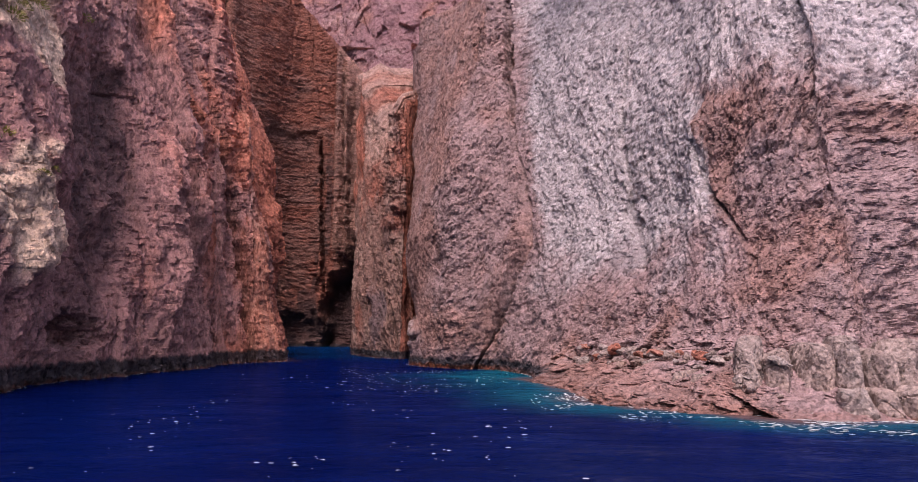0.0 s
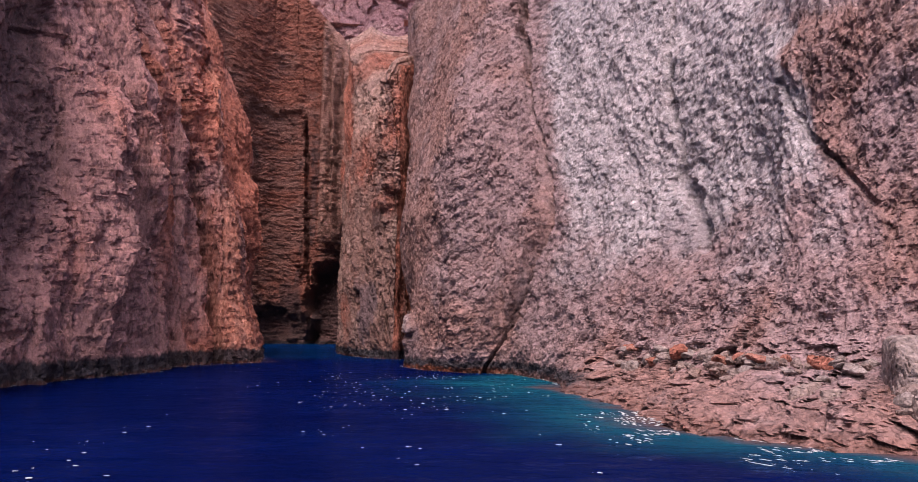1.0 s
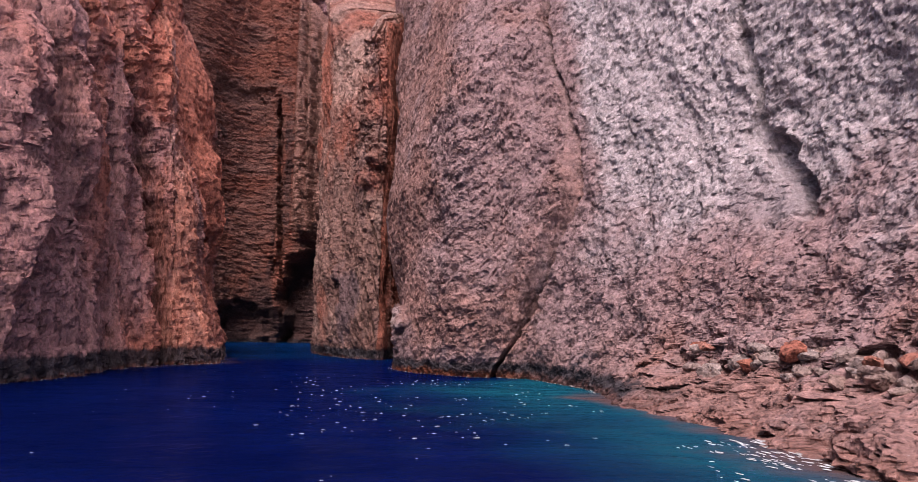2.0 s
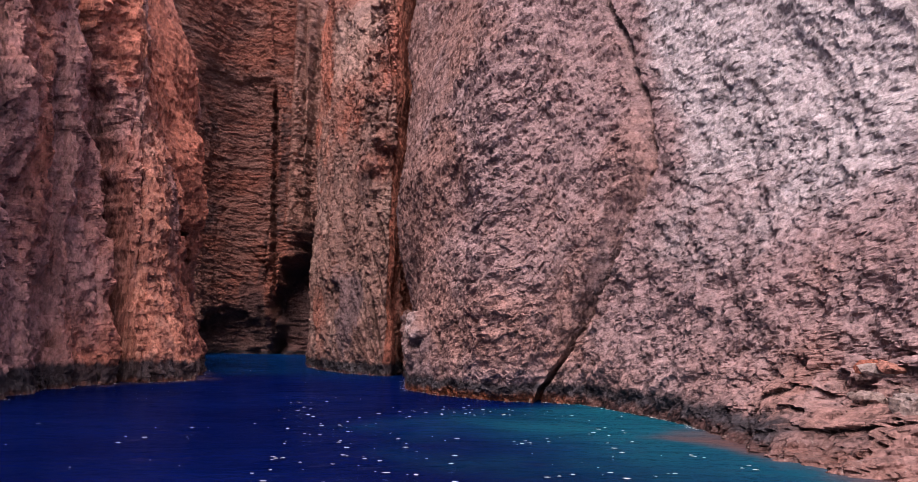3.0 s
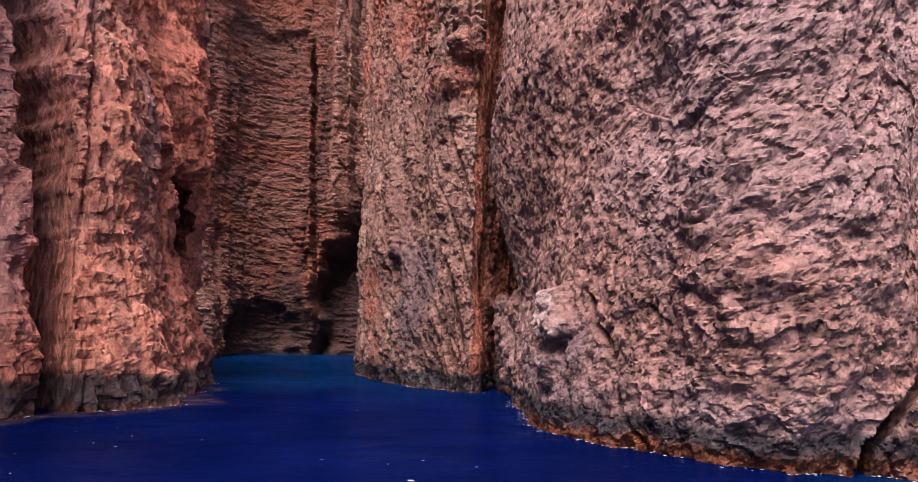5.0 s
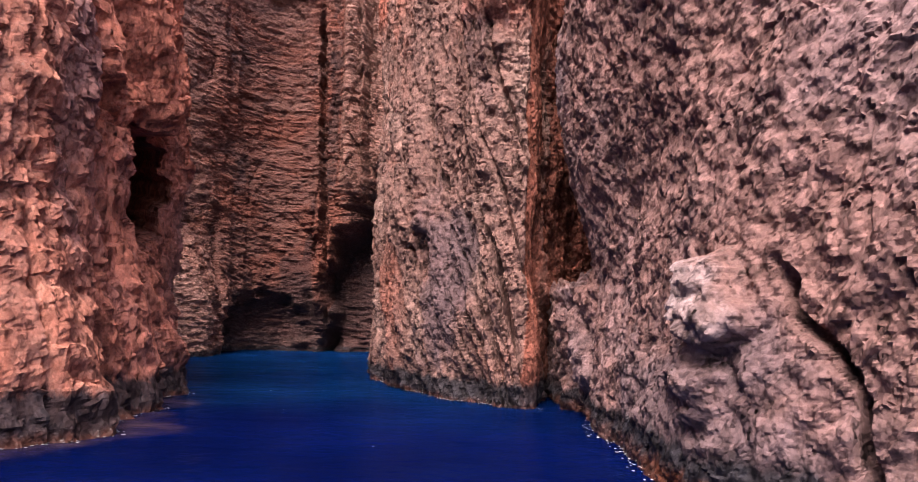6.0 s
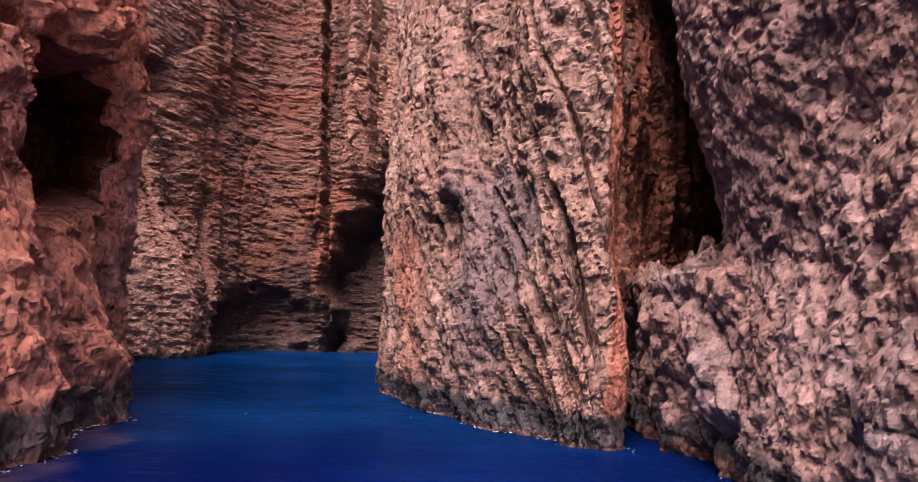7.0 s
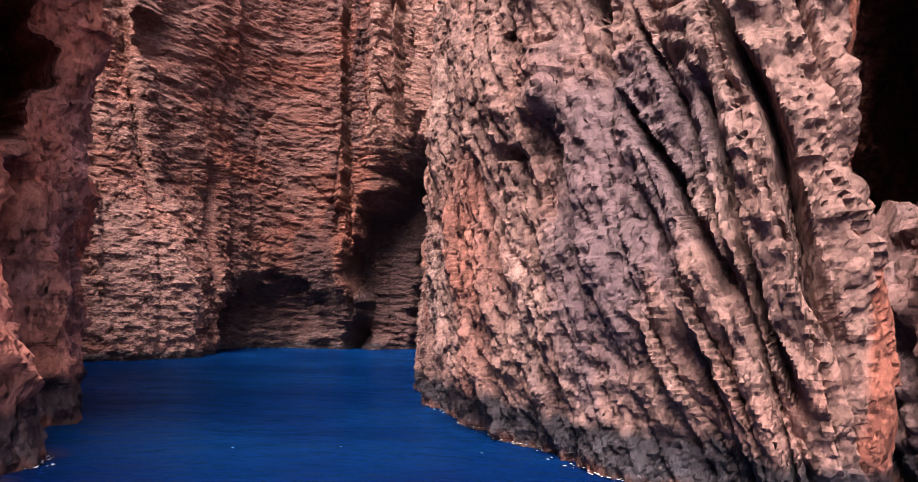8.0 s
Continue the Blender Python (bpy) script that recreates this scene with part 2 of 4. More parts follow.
def facets(s, z, k, w, h, turn=0.0):
    """Angular rock of flat tilted faces that meet in creases, about w by h metres; the height is in units of w."""
    c, n = math.cos(math.radians(turn)), math.sin(math.radians(turn))
    u, v = (s * c + z * n) / w, (-s * n + z * c) / h
    i0, j0 = np.floor(u), np.floor(v)
    best = np.full_like(u, -9.0)
    for di in (-1, 0, 1):
        for dj in (-1, 0, 1):
            i, j = i0 + di, j0 + dj
            dx, dy = u - i - h2(i, j, k), v - j - h2(i, j, k + 1)
            top = 0.6 * h2(i, j, k + 2) + 1.3 * (dx * (h2(i, j, k + 3) - 0.5) + dy * (h2(i, j, k + 4) - 0.5)) - 0.95 * np.sqrt(dx * dx + dy * dy)
            best = np.maximum(best, top)
    return best + 0.05


def line_dist(s, z, pts):
    """Distance to a broken line in the face, and how far along it the nearest place is (0 to 1)."""
    best, along = np.full_like(s, 1e9), np.zeros_like(s)
    for q, ((s0, z0), (s1, z1)) in enumerate(zip(pts, pts[1:])):
        ds, dz = s1 - s0, z1 - z0
        t = np.clip(((s - s0) * ds + (z - z0) * dz) / (ds * ds + dz * dz), 0, 1)
        d = np.hypot(s - s0 - t * ds, z - z0 - t * dz)
        along = np.where(d < best, (q + t) / (len(pts) - 1), along)
        best = np.minimum(best, d)
    return best, along


def crack(s, z, pts, width, depth, k=5, wob=0.12):
    """The depth of a cleft along a line; negative is into the rock."""
    d, along = line_dist(s + wob * fbm(s / 0.7, z / 0.7, k, 3), z + wob * fbm(s / 0.7 + 40, z / 0.7, k, 3), pts)
    ends = smooth(along, 0, 0.08) * smooth(1 - along, 0, 0.08)
    return -depth * (1 - smooth(d, width * 0.35, width)) * (0.3 + 0.7 * ends)


def blob(s, z, s0, z0, rs, rz, k=9, rough=0.25, soft=0.35, turn=0.0):
    """1 inside an irregular oval of the face, 0 outside."""
    c, n = math.cos(math.radians(turn)), math.sin(math.radians(turn))
    a, b = (s - s0) * c + (z - z0) * n, -(s - s0) * n + (z - z0) * c
    r = np.hypot(a / rs, b / rz) + rough * fbm(s / (0.7 * min(rs, rz)), z / (0.7 * min(rs, rz)), k, 3)
    return 1 - smooth(r, 1 - soft, 1 + soft * 0.3)


LEVELS = np.array([-4.0, 0.0, 4.0, 8.0, 16.0, 26.0, 60.0])


class Face:
    """A rock face over a plan line. plan: x, y of the waterline and how far the face stands back at 4, 8, 16 and 26 m."""

    def __init__(self, plan, top, detail, soft=0.9, mark=None, pocket=None):
        p = np.array(plan, float)
        n, fine = len(p), []
        for q in range(n - 1):
            p0, p1, p2, p3 = p[max(q - 1, 0)], p[q], p[q + 1], p[min(q + 2, n - 1)]
            t = np.linspace(0, 1, 60, endpoint=False)[:, None]
            # the curve keeps to its corners, with a little rounding
            fine.append(0.5 * (2 * p1 + (p2 - p0) * t + (2 * p0 - 5 * p1 + 4 * p2 - p3) * t ** 2 + (3 * p1 - p0 - 3 * p2 + p3) * t ** 3))
        fine = np.concatenate(fine + [p[-1:]])
        step = np.hypot(*np.diff(fine[:, :2], axis=0).T)
        s = np.concatenate([[0], np.cumsum(step)])
        self.length = s[-1]
        shift = 0.0 if mark is None else mark[1] - s[60 * mark[0]]
        self.s = np.arange(0, s[-1], 0.1)
        self.xy = np.stack([np.interp(self.s, s, fine[:, c]) for c in (0, 1)], 1)
        self.back = np.stack([np.interp(self.s, s, fine[:, c]) for c in range(2, p.shape[1])], 1)
        tan = np.gradient(self.xy, axis=0)
        w = int(soft / 0.1)
        ker = np.hanning(2 * w + 3)
        ker /= ker.sum()
        tan = np.stack([np.convolve(np.pad(tan[:, c], w + 1, mode="edge"), ker, "valid") for c in (0, 1)], 1)
        tan /= np.hypot(*tan.T)[:, None]
        self.normal = np.stack([tan[:, 1], -tan[:, 0]], 1)
        self.s = self.s + shift  # mark: a corner of the plan and the length that counts there
        self.top, self.detail, self.pocket = top, detail, pocket

    def place(self, s, z, relief=True):
        """World places for (s, z) of the face, and its colour masks."""
        xy = [np.interp(s, self.s, self.xy[:, c]) for c in (0, 1)]
        nm = [np.interp(s, self.s, self.normal[:, c]) for c in (0, 1)]
        b = [np.interp(s, self.s, self.back[:, c]) for c in range(4)]
        zero = np.zeros_like(s)
        off = [zero - 0.6, zero, b[0], b[1], b[2], b[3], b[3] + (b[3] - b[2]) * 1.6]
        back = zero.copy()
        for q in range(len(LEVELS) - 1):
            t = (z - LEVELS[q]) / (LEVELS[q + 1] - LEVELS[q])
            back = np.where((t >= 0) & (t <= 1), off[q] * (1 - t) + off[q + 1] * t, back)
        d, masks = self.detail(s, z) if relief else (zero, (zero, zero, zero))
        out = d - back
        P = np.stack([xy[0] + nm[0] * out, xy[1] + nm[1] * out, z], -1)
        if self.pocket and relief:  # a hole that runs on behind its far rim
            P = P + self.pocket[0](s, z)[..., None] * np.array(self.pocket[1])
        return P, masks


LEFT_PLAN = [
    (-20, -40, 1, 2, 4, 7), (-17, -5, 0.5, 1.2, 3, 6), (-15, 14, 0.2, 0.4, 2, 5),
    (-14.7, 21, 0.1, 0.1, 1.4, 4), (-14.8, 24.2, 0.0, 0.0, 1.2, 4), (-14.3, 27.4, 0.2, 0.4, 2, 5),
    (-13.8, 31.6, 0.2, 0.7, 2.2, 5), (-13.7, 36, 0.5, 1.2, 2.6, 5.5), (-13.4, 40.2, 0.7, 1.3, 2.2, 4.5),
    (-12.3, 42, 0.8, 1.4, 3.3, 10), (-12.4, 44.5, 1.0, 1.6, 3.7, 11), (-12.9, 47.2, 1.0, 1.5, 3.5, 11),
    (-14.1, 50.7, 0.7, 1.0, 1.8, 6), (-15.5, 53.8, 0.4, 0.8, 1.8, 6), (-19, 57, 0, 0.5, 1.5, 5), (-30, 58, 0, 0, 1, 4),
]
BACK_PLAN = [
    (-38, 56, 1, 2, 3, 5), (-28, 60.5, 1, 2.5, 4, 5), (-23.5, 64.5, 1.2, 3, 4.5, 5.5), (-22, 67, 1.3, 3.3, 5, 6),
    (-20.7, 70, 1.0, 3.3, 5, 6), (-21.2, 72.5, 0.3, 2.2, 3, 4), (-21.6, 76, 0, 0.6, 1.0, 1.4), (-20.4, 78.9, 0, 0, 0, 0.5),
    (-18.5, 79.5, 0, 0, 0, 0), (-16.6, 79.6, 0, 0, 0, 0), (-14.5, 79.6, 0, 0, 0, 0), (-12.3, 78.8, 0, 0, 0, 0.5),
    (-10.8, 76, 0, 0, 0.4, 1), (-9.5, 71, 0, 0, 0.5, 1), (-6, 66, 0, 0, 0.5, 1),
]
FIN_PLAN = [
    (-4.5, 72, 0, 0, 0, 0), (-8.2, 67, 0, 0, 0, 0), (-9.7, 62.5, 0, 0.3, 0.3, 0), (-9.6, 59, 0, 0.2, 0.2, 0),
    (-9.2, 55.4, 0, 0, 0, 0), (-8.5, 52.6, 0, 0, 0, 0), (-7.5, 50.7, 0, 0, 0, 0), (-6.2, 49.3, 0, 0, 0, 0),
    (-5.2, 48.4, 0, -0.1, -0.1, 0.2), (-4.45, 48.35, 0, 0, 0, 0.2), (-4.05, 48.9, 0, 0, 0, 0), (-3.95, 50.4, 0, -0.1, -0.3, -0.6), (-3.2, 52.8, 0, -0.3, -0.8, -1.2), (-0.8, 55.0, 0, -0.8, -1.5, -2), (4.5, 57.5, 0, 0, -0.5, -1),
]
RIGHT_PLAN = [
    (5.0, 58, 0, -1.2, -2.5, -2.5), (1.0, 51.9, 0, -1.2, -2.5, -2.5), (-1.7, 49.2, 0, -1.2, -1.6, -1.4), (-3.2, 46.6, -0.1, -0.5, -0.5, 0.3), (-3.0, 43.9, 0.0, -0.55, 0.6, 3),
    (-2.7, 40.6, 0, 0, 1.6, 3.5), (-1.4, 38.7, -0.5, -0.5, 1.4, 3.5), (-0.2, 37.4, -0.9, -0.9, 1.2, 3.5), (1, 37.1, -0.9, -0.8, 1.2, 3.5),
    (2.2, 36.4, -0.4, 0.1, 1.3, 3.5), (2.9, 33.5, 0.5, 1.4, 2.6, 4.5), (3.6, 30, 1.7, 3.1, 4.0, 6), (4.4, 27.5, 2.3, 3.6, 4.6, 7),
    (5.0, 24.3, 2.6, 3.8, 4.9, 8),
]
RIGHT_PLAN += [
    (5.7, 21.3, 2.7, 3.7, 4.6, 7.0), (7.3, 19.1, 2.4, 3.4, 4.2, 6.5), (9.5, 17.9, 1.9, 2.7, 3.6, 6.2), (12.0, 17.7, 1.6, 2.2, 3.4, 6.2), (14.2, 18.4, 1.2, 1.9, 3.3, 6.5),
    (22, 16, 1.2, 2.2, 4, 7), (34, 4, 1.5, 2.5, 5, 8), (45, -30, 1.5, 2.5, 5, 8),
]
FAR_PLAN = [(-30, 92, 0, 1, 2, 4), (-20, 88, 0, 1, 2, 4), (-9, 86, 0, 1, 2, 4), (0, 82, 0, 1, 2, 4), (8, 73, 0, 1, 2, 4)]
SADDLE_PLAN = [
    (-3.6, 53, 0, 0, 0, 0), (-3.5, 51, 0, 0, 0, 0), (-3.55, 49.2, -0.1, 0, 0, 0), (-3.4, 47.7, -0.1, 0, 0, 0), (-3.0, 46.2, 0, 0, 0, 0), (-1.5, 45.2, 0, 0, 0, 0),
]


def left_hole(s, z):
    return blob(s, z, 90.8, 5.25, 2.7, 1.7, 63, 0.15, 0.08, 24)


def left_detail(s, z):
    ws, wz = s + 0.3 * fbm(s / 2.5, z / 4, 21, 2), z + 0.3 * fbm(s / 3, z / 3, 25, 2)
    calm = 1 - smooth(s, 84.5, 86.5)
    d = (0.25 + 0.35 * calm) * fbm(s / 6, z / 10, 11, 3) + 0.38 * fbm(ws / 1.5, z / 9, 14, 3)
    big, mid = facets(ws, wz, 31, 1.3, 2.4, 8), -facets(ws, wz, 37, 0.55, 0.8, 14)
    d += 0.5 * big + 0.24 * mid + 0.12 * facets(ws, wz, 43, 0.24, 0.3, 0) + 0.13 * blocks(ws, wz, 45, 0.42, 0.3, 6, 0.8, 0.6, 0.15, 0.06)
    d += 0.5 * smooth(s, 63, 69) * (0.15 + 0.85 * calm) * blocks(ws, z, 39, 1.7, 15, -4, 1.0, 0.7, 0.35, 0.08)
    d += 0.03 * fbm(s / 0.2, z / 0.2, 47, 3)
    smooth_front = smooth(s, 81.4, 81.9) * (1 - smooth(s, 84.5, 86))
    d -= smooth_front * (0.35 * big + 0.1 * mid)
    d += smooth_front * (0.12 * facets(s, wz, 51, 1.2, 0.5) + 0.06 * blocks(s, wz, 52, 1.6, 0.6, 0, 1.0, 0.3, 0.3))
    # leaning columns with recesses between them, and ledges across the last one
    a = s + 0.22 * (z - 3) + 0.25 * fbm(s / 2, z / 3, 87, 2)
    column = np.interp(a, [74.2, 75.0, 75.4, 75.9, 76.3, 78.3, 78.7, 79.2, 79.6, 81.4], [0, 0.3, -0.8, -0.7, 0.7, 0.6, -1.3, -1.2, 0.35, 0.2])
    d += 1.4 * column * smooth(z, 4, 9)
    ledge = smooth(a, 81.9, 82.4) * (1 - smooth(a, 86.5, 88)) * smooth(z, 7.5, 10)
    d += ledge * (0.22 * blocks(ws, wz, 89, 2.6, 1.0, 0, 1.0, 0.4, 0.3, 0.08) + 0.25 * facets(ws, wz, 91, 1.0, 0.4))
    # the long upright cleft beside the front pillar, and two shorter ones
    d += crack(s, z, [(77.4, 26), (78.9, 19), (80.2, 13), (80.8, 10.4), (81.25, 6.2), (81.5, 2.5), (81.55, -1)], 0.42, 3.0, 53, 0.08)
    d += crack(s, z, [(75.0, 22), (76.4, 18), (77.6, 13), (78.4, 7)], 0.5, 0.9, 57, 0.25)
    d += crack(s, z, [(84.8, 19), (85.3, 14), (85.6, 10.5)], 0.4, 0.8, 59, 0.25)
    d += crack(s, z, [(86.6, 8.2), (86.9, 6.8), (87.9, 6.2)], 0.55, 1.2, 61, 0.3)
    # the hole in the pillar, under a red overhang
    hole = left_hole(s, z)
    red = blob(s, z, 90.4, 9.3, 2.4, 2.8, 65, 0.3, 0.4)
    d += 0.8 * red * (1 - hole)
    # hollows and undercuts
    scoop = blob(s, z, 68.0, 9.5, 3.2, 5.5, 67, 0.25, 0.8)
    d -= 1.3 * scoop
    d -= 1.5 * blob(s, z, 65.2, 1.9, 2.1, 0.75, 69, 0.3, 0.4) + 0.6 * blob(s, z, 72.3, 3.4, 0.6, 0.5, 71, 0.3, 0.4)
    d -= 2.2 * blob(s, z, 92.3, 1.7, 1.1, 2.2, 73, 0.3, 0.4) + 0.5 * blob(s, z, 85.4, 0.9, 0.5, 1.0, 75, 0.3, 0.5)
    # a patch whose sunlit look is painted in, warm and pale
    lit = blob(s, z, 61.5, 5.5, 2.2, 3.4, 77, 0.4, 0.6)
    d += 0.5 * lit
    pillar = smooth(s, 78.5, 81.5)
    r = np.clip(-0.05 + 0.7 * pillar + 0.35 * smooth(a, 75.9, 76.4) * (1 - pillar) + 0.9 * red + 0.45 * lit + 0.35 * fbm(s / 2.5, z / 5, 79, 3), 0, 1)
    # sunlight on this patch and the one above it is painted pale
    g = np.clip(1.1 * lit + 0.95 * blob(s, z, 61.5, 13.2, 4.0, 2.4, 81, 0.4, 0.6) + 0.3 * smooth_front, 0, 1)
    # the dark purple shade of the scoop is put into its colour
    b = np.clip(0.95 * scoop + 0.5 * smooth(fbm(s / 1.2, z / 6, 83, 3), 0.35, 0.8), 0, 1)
    return d, (r, g, b)


def back_detail(s, z):
    ws, wz = s + 0.4 * fbm(s / 3, z / 5, 121, 3), z + 0.25 * fbm(s / 7, z / 5, 125, 2) + 0.03 * s
    d = 0.5 * fbm(s / 7, z / 12, 111, 3) + 0.36 * blocks(ws, z, 113, 2.8, 14, 0, 0.9, 0.5, 0.3) + 0.25 * facets(ws, wz, 115, 1.6, 2.2, 10)
    lay = 0.10 * blocks(ws, wz, 131, 2.2, 0.5, 0, 1.0, 0.3, 0.2, 0.07) + 0.12 * blocks(ws, wz, 137, 0.7, 0.22, 0, 1.0, 0.35, 0.2, 0.1) + 0.16 * facets(ws, wz, 139, 0.8, 0.34) + 0.10 * facets(ws, wz, 141, 0.3, 0.18)
    d += lay + 0.03 * fbm(s / 0.25, z / 0.2, 147, 3)
    # ribs right of the cleft, running up from the cave
    rib = smooth(s, 36.6, 37.2) * smooth(z, 9, 12.5)
    d += rib * (0.9 * np.abs(np.sin((s + 0.03 * z) * 2.1)) + 0.5 * blocks(ws, wz, 151, 0.8, 1.6) + 0.4)
    d += crack(s, z, [(36.5, -1), (36.3, 3), (35.9, 10), (35.4, 20), (35.2, 25)], 0.32, 1.5, 153)
    d += crack(s, z, [(39.3, 9), (39.2, 18), (39.0, 30)], 0.35, 1.4, 155)
    d += crack(s, z, [(25.2, 0), (27.4, 5), (28.6, 9)], 0.5, 0.9, 157)
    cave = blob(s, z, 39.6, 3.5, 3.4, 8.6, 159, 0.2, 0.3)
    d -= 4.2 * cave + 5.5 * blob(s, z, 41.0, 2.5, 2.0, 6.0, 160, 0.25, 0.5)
    d -= 1.3 * blob(s, z, 31.8, 0.6, 4.4, 4.0, 161, 0.35, 0.25) + 0.8 * blob(s, z, 35.6, 7.3, 0.5, 1.1, 163, 0.2, 0.4)
    d -= 0.9 * blob(s, z, 25.2, 14.5, 1.0, 1.3, 165, 0.3, 0.6)
    lintel = smooth(s, 26, 28) * (1 - smooth(s, 36, 37.5))
    d += lintel * 0.4 * smooth(z + 1.6 * fbm(s / 2.5, z / 3, 167, 3) - 0.25 * np.abs(s - 31.5), 23.0, 26.2)
    r = np.clip(0.45 + 0.4 * fbm(s / 3, z / 2, 171, 4) + 0.9 * rib + 0.25 * smooth(z, 25.5, 27.5), 0, 1)
    foot = blob(s, z, 22.5, 2.6, 3.5, 5, 173, 0.35, 0.6)
    # the ribs are orange; their lit look is put in as paleness
    g = np.clip(0.35 * (1 - smooth(s, 26.5, 28.5)) + 0.55 * foot + 0.6 * blob(s, z, 33, 0.5, 5, 0.9, 175, 0.3, 0.5) + 0.35 * smooth(lay, 0.02, 0.2) + 0.7 * rib, 0, 1)
    grey = blob(s, z, 36.4, 18, 0.6, 9, 177, 0.4, 0.5)
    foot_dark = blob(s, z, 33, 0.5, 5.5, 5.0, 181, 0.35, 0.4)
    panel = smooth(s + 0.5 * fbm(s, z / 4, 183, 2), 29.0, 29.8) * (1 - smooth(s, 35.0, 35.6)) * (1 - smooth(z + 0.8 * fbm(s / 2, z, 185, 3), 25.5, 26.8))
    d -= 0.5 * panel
    # cave and foot: their deep shade is put into the colour with the stain
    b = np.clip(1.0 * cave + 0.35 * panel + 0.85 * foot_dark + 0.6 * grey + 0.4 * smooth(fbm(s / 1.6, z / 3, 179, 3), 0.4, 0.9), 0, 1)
    return d, (r, g, b)


def fin_detail(s, z):
    ws, wz = s + 0.16 * fbm(s / 1.8, z / 3, 221, 2), z + 0.2 * fbm(s / 2, z / 2, 225, 2)
    a = ws + (0.42 - 0.018 * np.clip(z, 0, 14)) * z
    ribs = blocks(a, z, 231, 0.62, 7.0, 0, 1.0, 0.8, 0.3, 0.1)
    d = 0.35 * fbm(s / 4, z / 7, 211, 3) + 0.22 * ribs + 0.26 * facets(a, wz, 235, 0.55, 1.6) - 0.11 * facets(a, wz, 237, 0.3, 0.6)
    d += 0.10 * facets(a, wz, 243, 0.15, 0.16) + 0.06 * blocks(a, wz, 245, 0.26, 0.17, 8, 0.8, 0.6, 0.15, 0.06) + 0.025 * fbm(s / 0.14, z / 0.14, 247, 3)
    # narrow straight grooves between the ribs
    wave = np.abs(np.sin(np.pi * a / 0.8 + 1.6 * fbm(a / 2.2, z / 9, 263, 2)))
    d -= 0.22 * (1 - smooth(wave, 0.02, 0.3)) * smooth(fbm(a / 1.2, z / 4, 265, 2), -0.5, 0.2)
    # the foot is cut back by the sea
    d -= 0.7 * smooth(s, 16, 22) * (1 - 0.6 * smooth(s, 25, 27)) * (1 - smooth(z + 0.3 * fbm(s, z, 249, 2), -0.3, 3.0))
    # shelves beside the orange edge
    shelf = smooth(s, 25.7, 26.2) * (1 - smooth(s, 27.15, 27.3)) * smooth(z, 3, 4)
    d += shelf * (0.3 * facets(ws, wz, 251, 1.0, 0.7) - 0.15 * ribs)
    d += smooth(s, 24.6, 25.4) * (1 - smooth(s, 27.2, 27.5)) * smooth(z, 8, 10.5) * (0.3 * blocks(ws, wz, 267, 1.3, 0.85, -6, 1.0, 0.4, 0.2, 0.08) + 0.25 * facets(ws, wz, 269, 0.6, 0.4))
    d += 0.5 * blob(s, z, 26.9, 11.2, 0.55, 0.7, 268, 0.2, 0.2)
    d += crack(s, z, [(22.7, 20), (23.1, 13), (23.6, 7.4), (24.1, 4.5)], 0.2, 0.6, 264, 0.12)
    edge = smooth(s, 27.15, 27.35) * (1 - smooth(s, 28.6, 29.2))
    d = (d - 0.35 * fbm(s / 4, z / 7, 211, 3)) * (1 - 0.7 * edge) + 0.35 * fbm(s / 4, z / 7, 211, 3) - edge * 0.15
    # deep slanting grooves and an overhung nose
    d += crack(s, z, [(25.5, 7.5), (25.8, 4.9), (26.25, 3.9), (26.55, 2.65), (27.0, 1.45)], 0.12, 0.44, 253, 0.06)
    d += crack(s, z, [(24.4, 4.5), (24.75, 3.85), (25.2, 3.25), (25.5, 2.8), (25.75, 2.0)], 0.11, 0.40, 255, 0.06)
    d += crack(s, z, [(25.5, 4.4), (25.8, 3.4), (26.1, 1.75), (26.55, 1.0)], 0.10, 0.36, 257, 0.06)
    d += crack(s, z, [(21.8, 4.3), (22.4, 4.15), (22.75, 3.4), (23.0, 2.0)], 0.13, 0.35, 259, 0.08)
    d += 0.35 * blob(s, z, 23.1, 4.9, 0.45, 0.5, 261, 0.2, 0.3)
    # orange-tan top, with its grazing sunlight put into the colour
    top = smooth(z + 2 * fbm(s / 2, z / 3, 277, 3), 9, 15)
    inner = smooth(s, 28.8, 29.6)
    r = np.clip(0.08 + 0.3 * fbm(s / 2, z / 2.5, 271, 3) + 1.1 * edge + 0.45 * top + 0.8 * inner + 0.1 * (1 - smooth(s, 20.5, 22)), 0, 1)
    g = np.clip(0.2 + 0.4 * fbm(s / 1.6, z / 2, 273, 3) - 0.5 * edge - 0.6 * inner + 0.35 * smooth(z, 12, 18), 0, 1)
    # lower middle: a dark purple shadow is put in along with the stain
    b = np.clip(0.45 * smooth(fbm(a / 0.6, z / 5, 275, 3), 0.45, 0.9) + 0.85 * blob(s, z, 24.3, 3.0, 1.9, 2.6, 279, 0.4, 0.8) - edge, 0, 1)
    return d, (r, g, b)


BULGE = np.array([(-1, 18.4), (0.4, 18.9), (2.2, 20.3), (4.15, 21.3), (6.7, 22.35), (7.9, 22.2), (12.7, 20.4), (17.5, 19.65), (23, 19.35), (60, 19)])


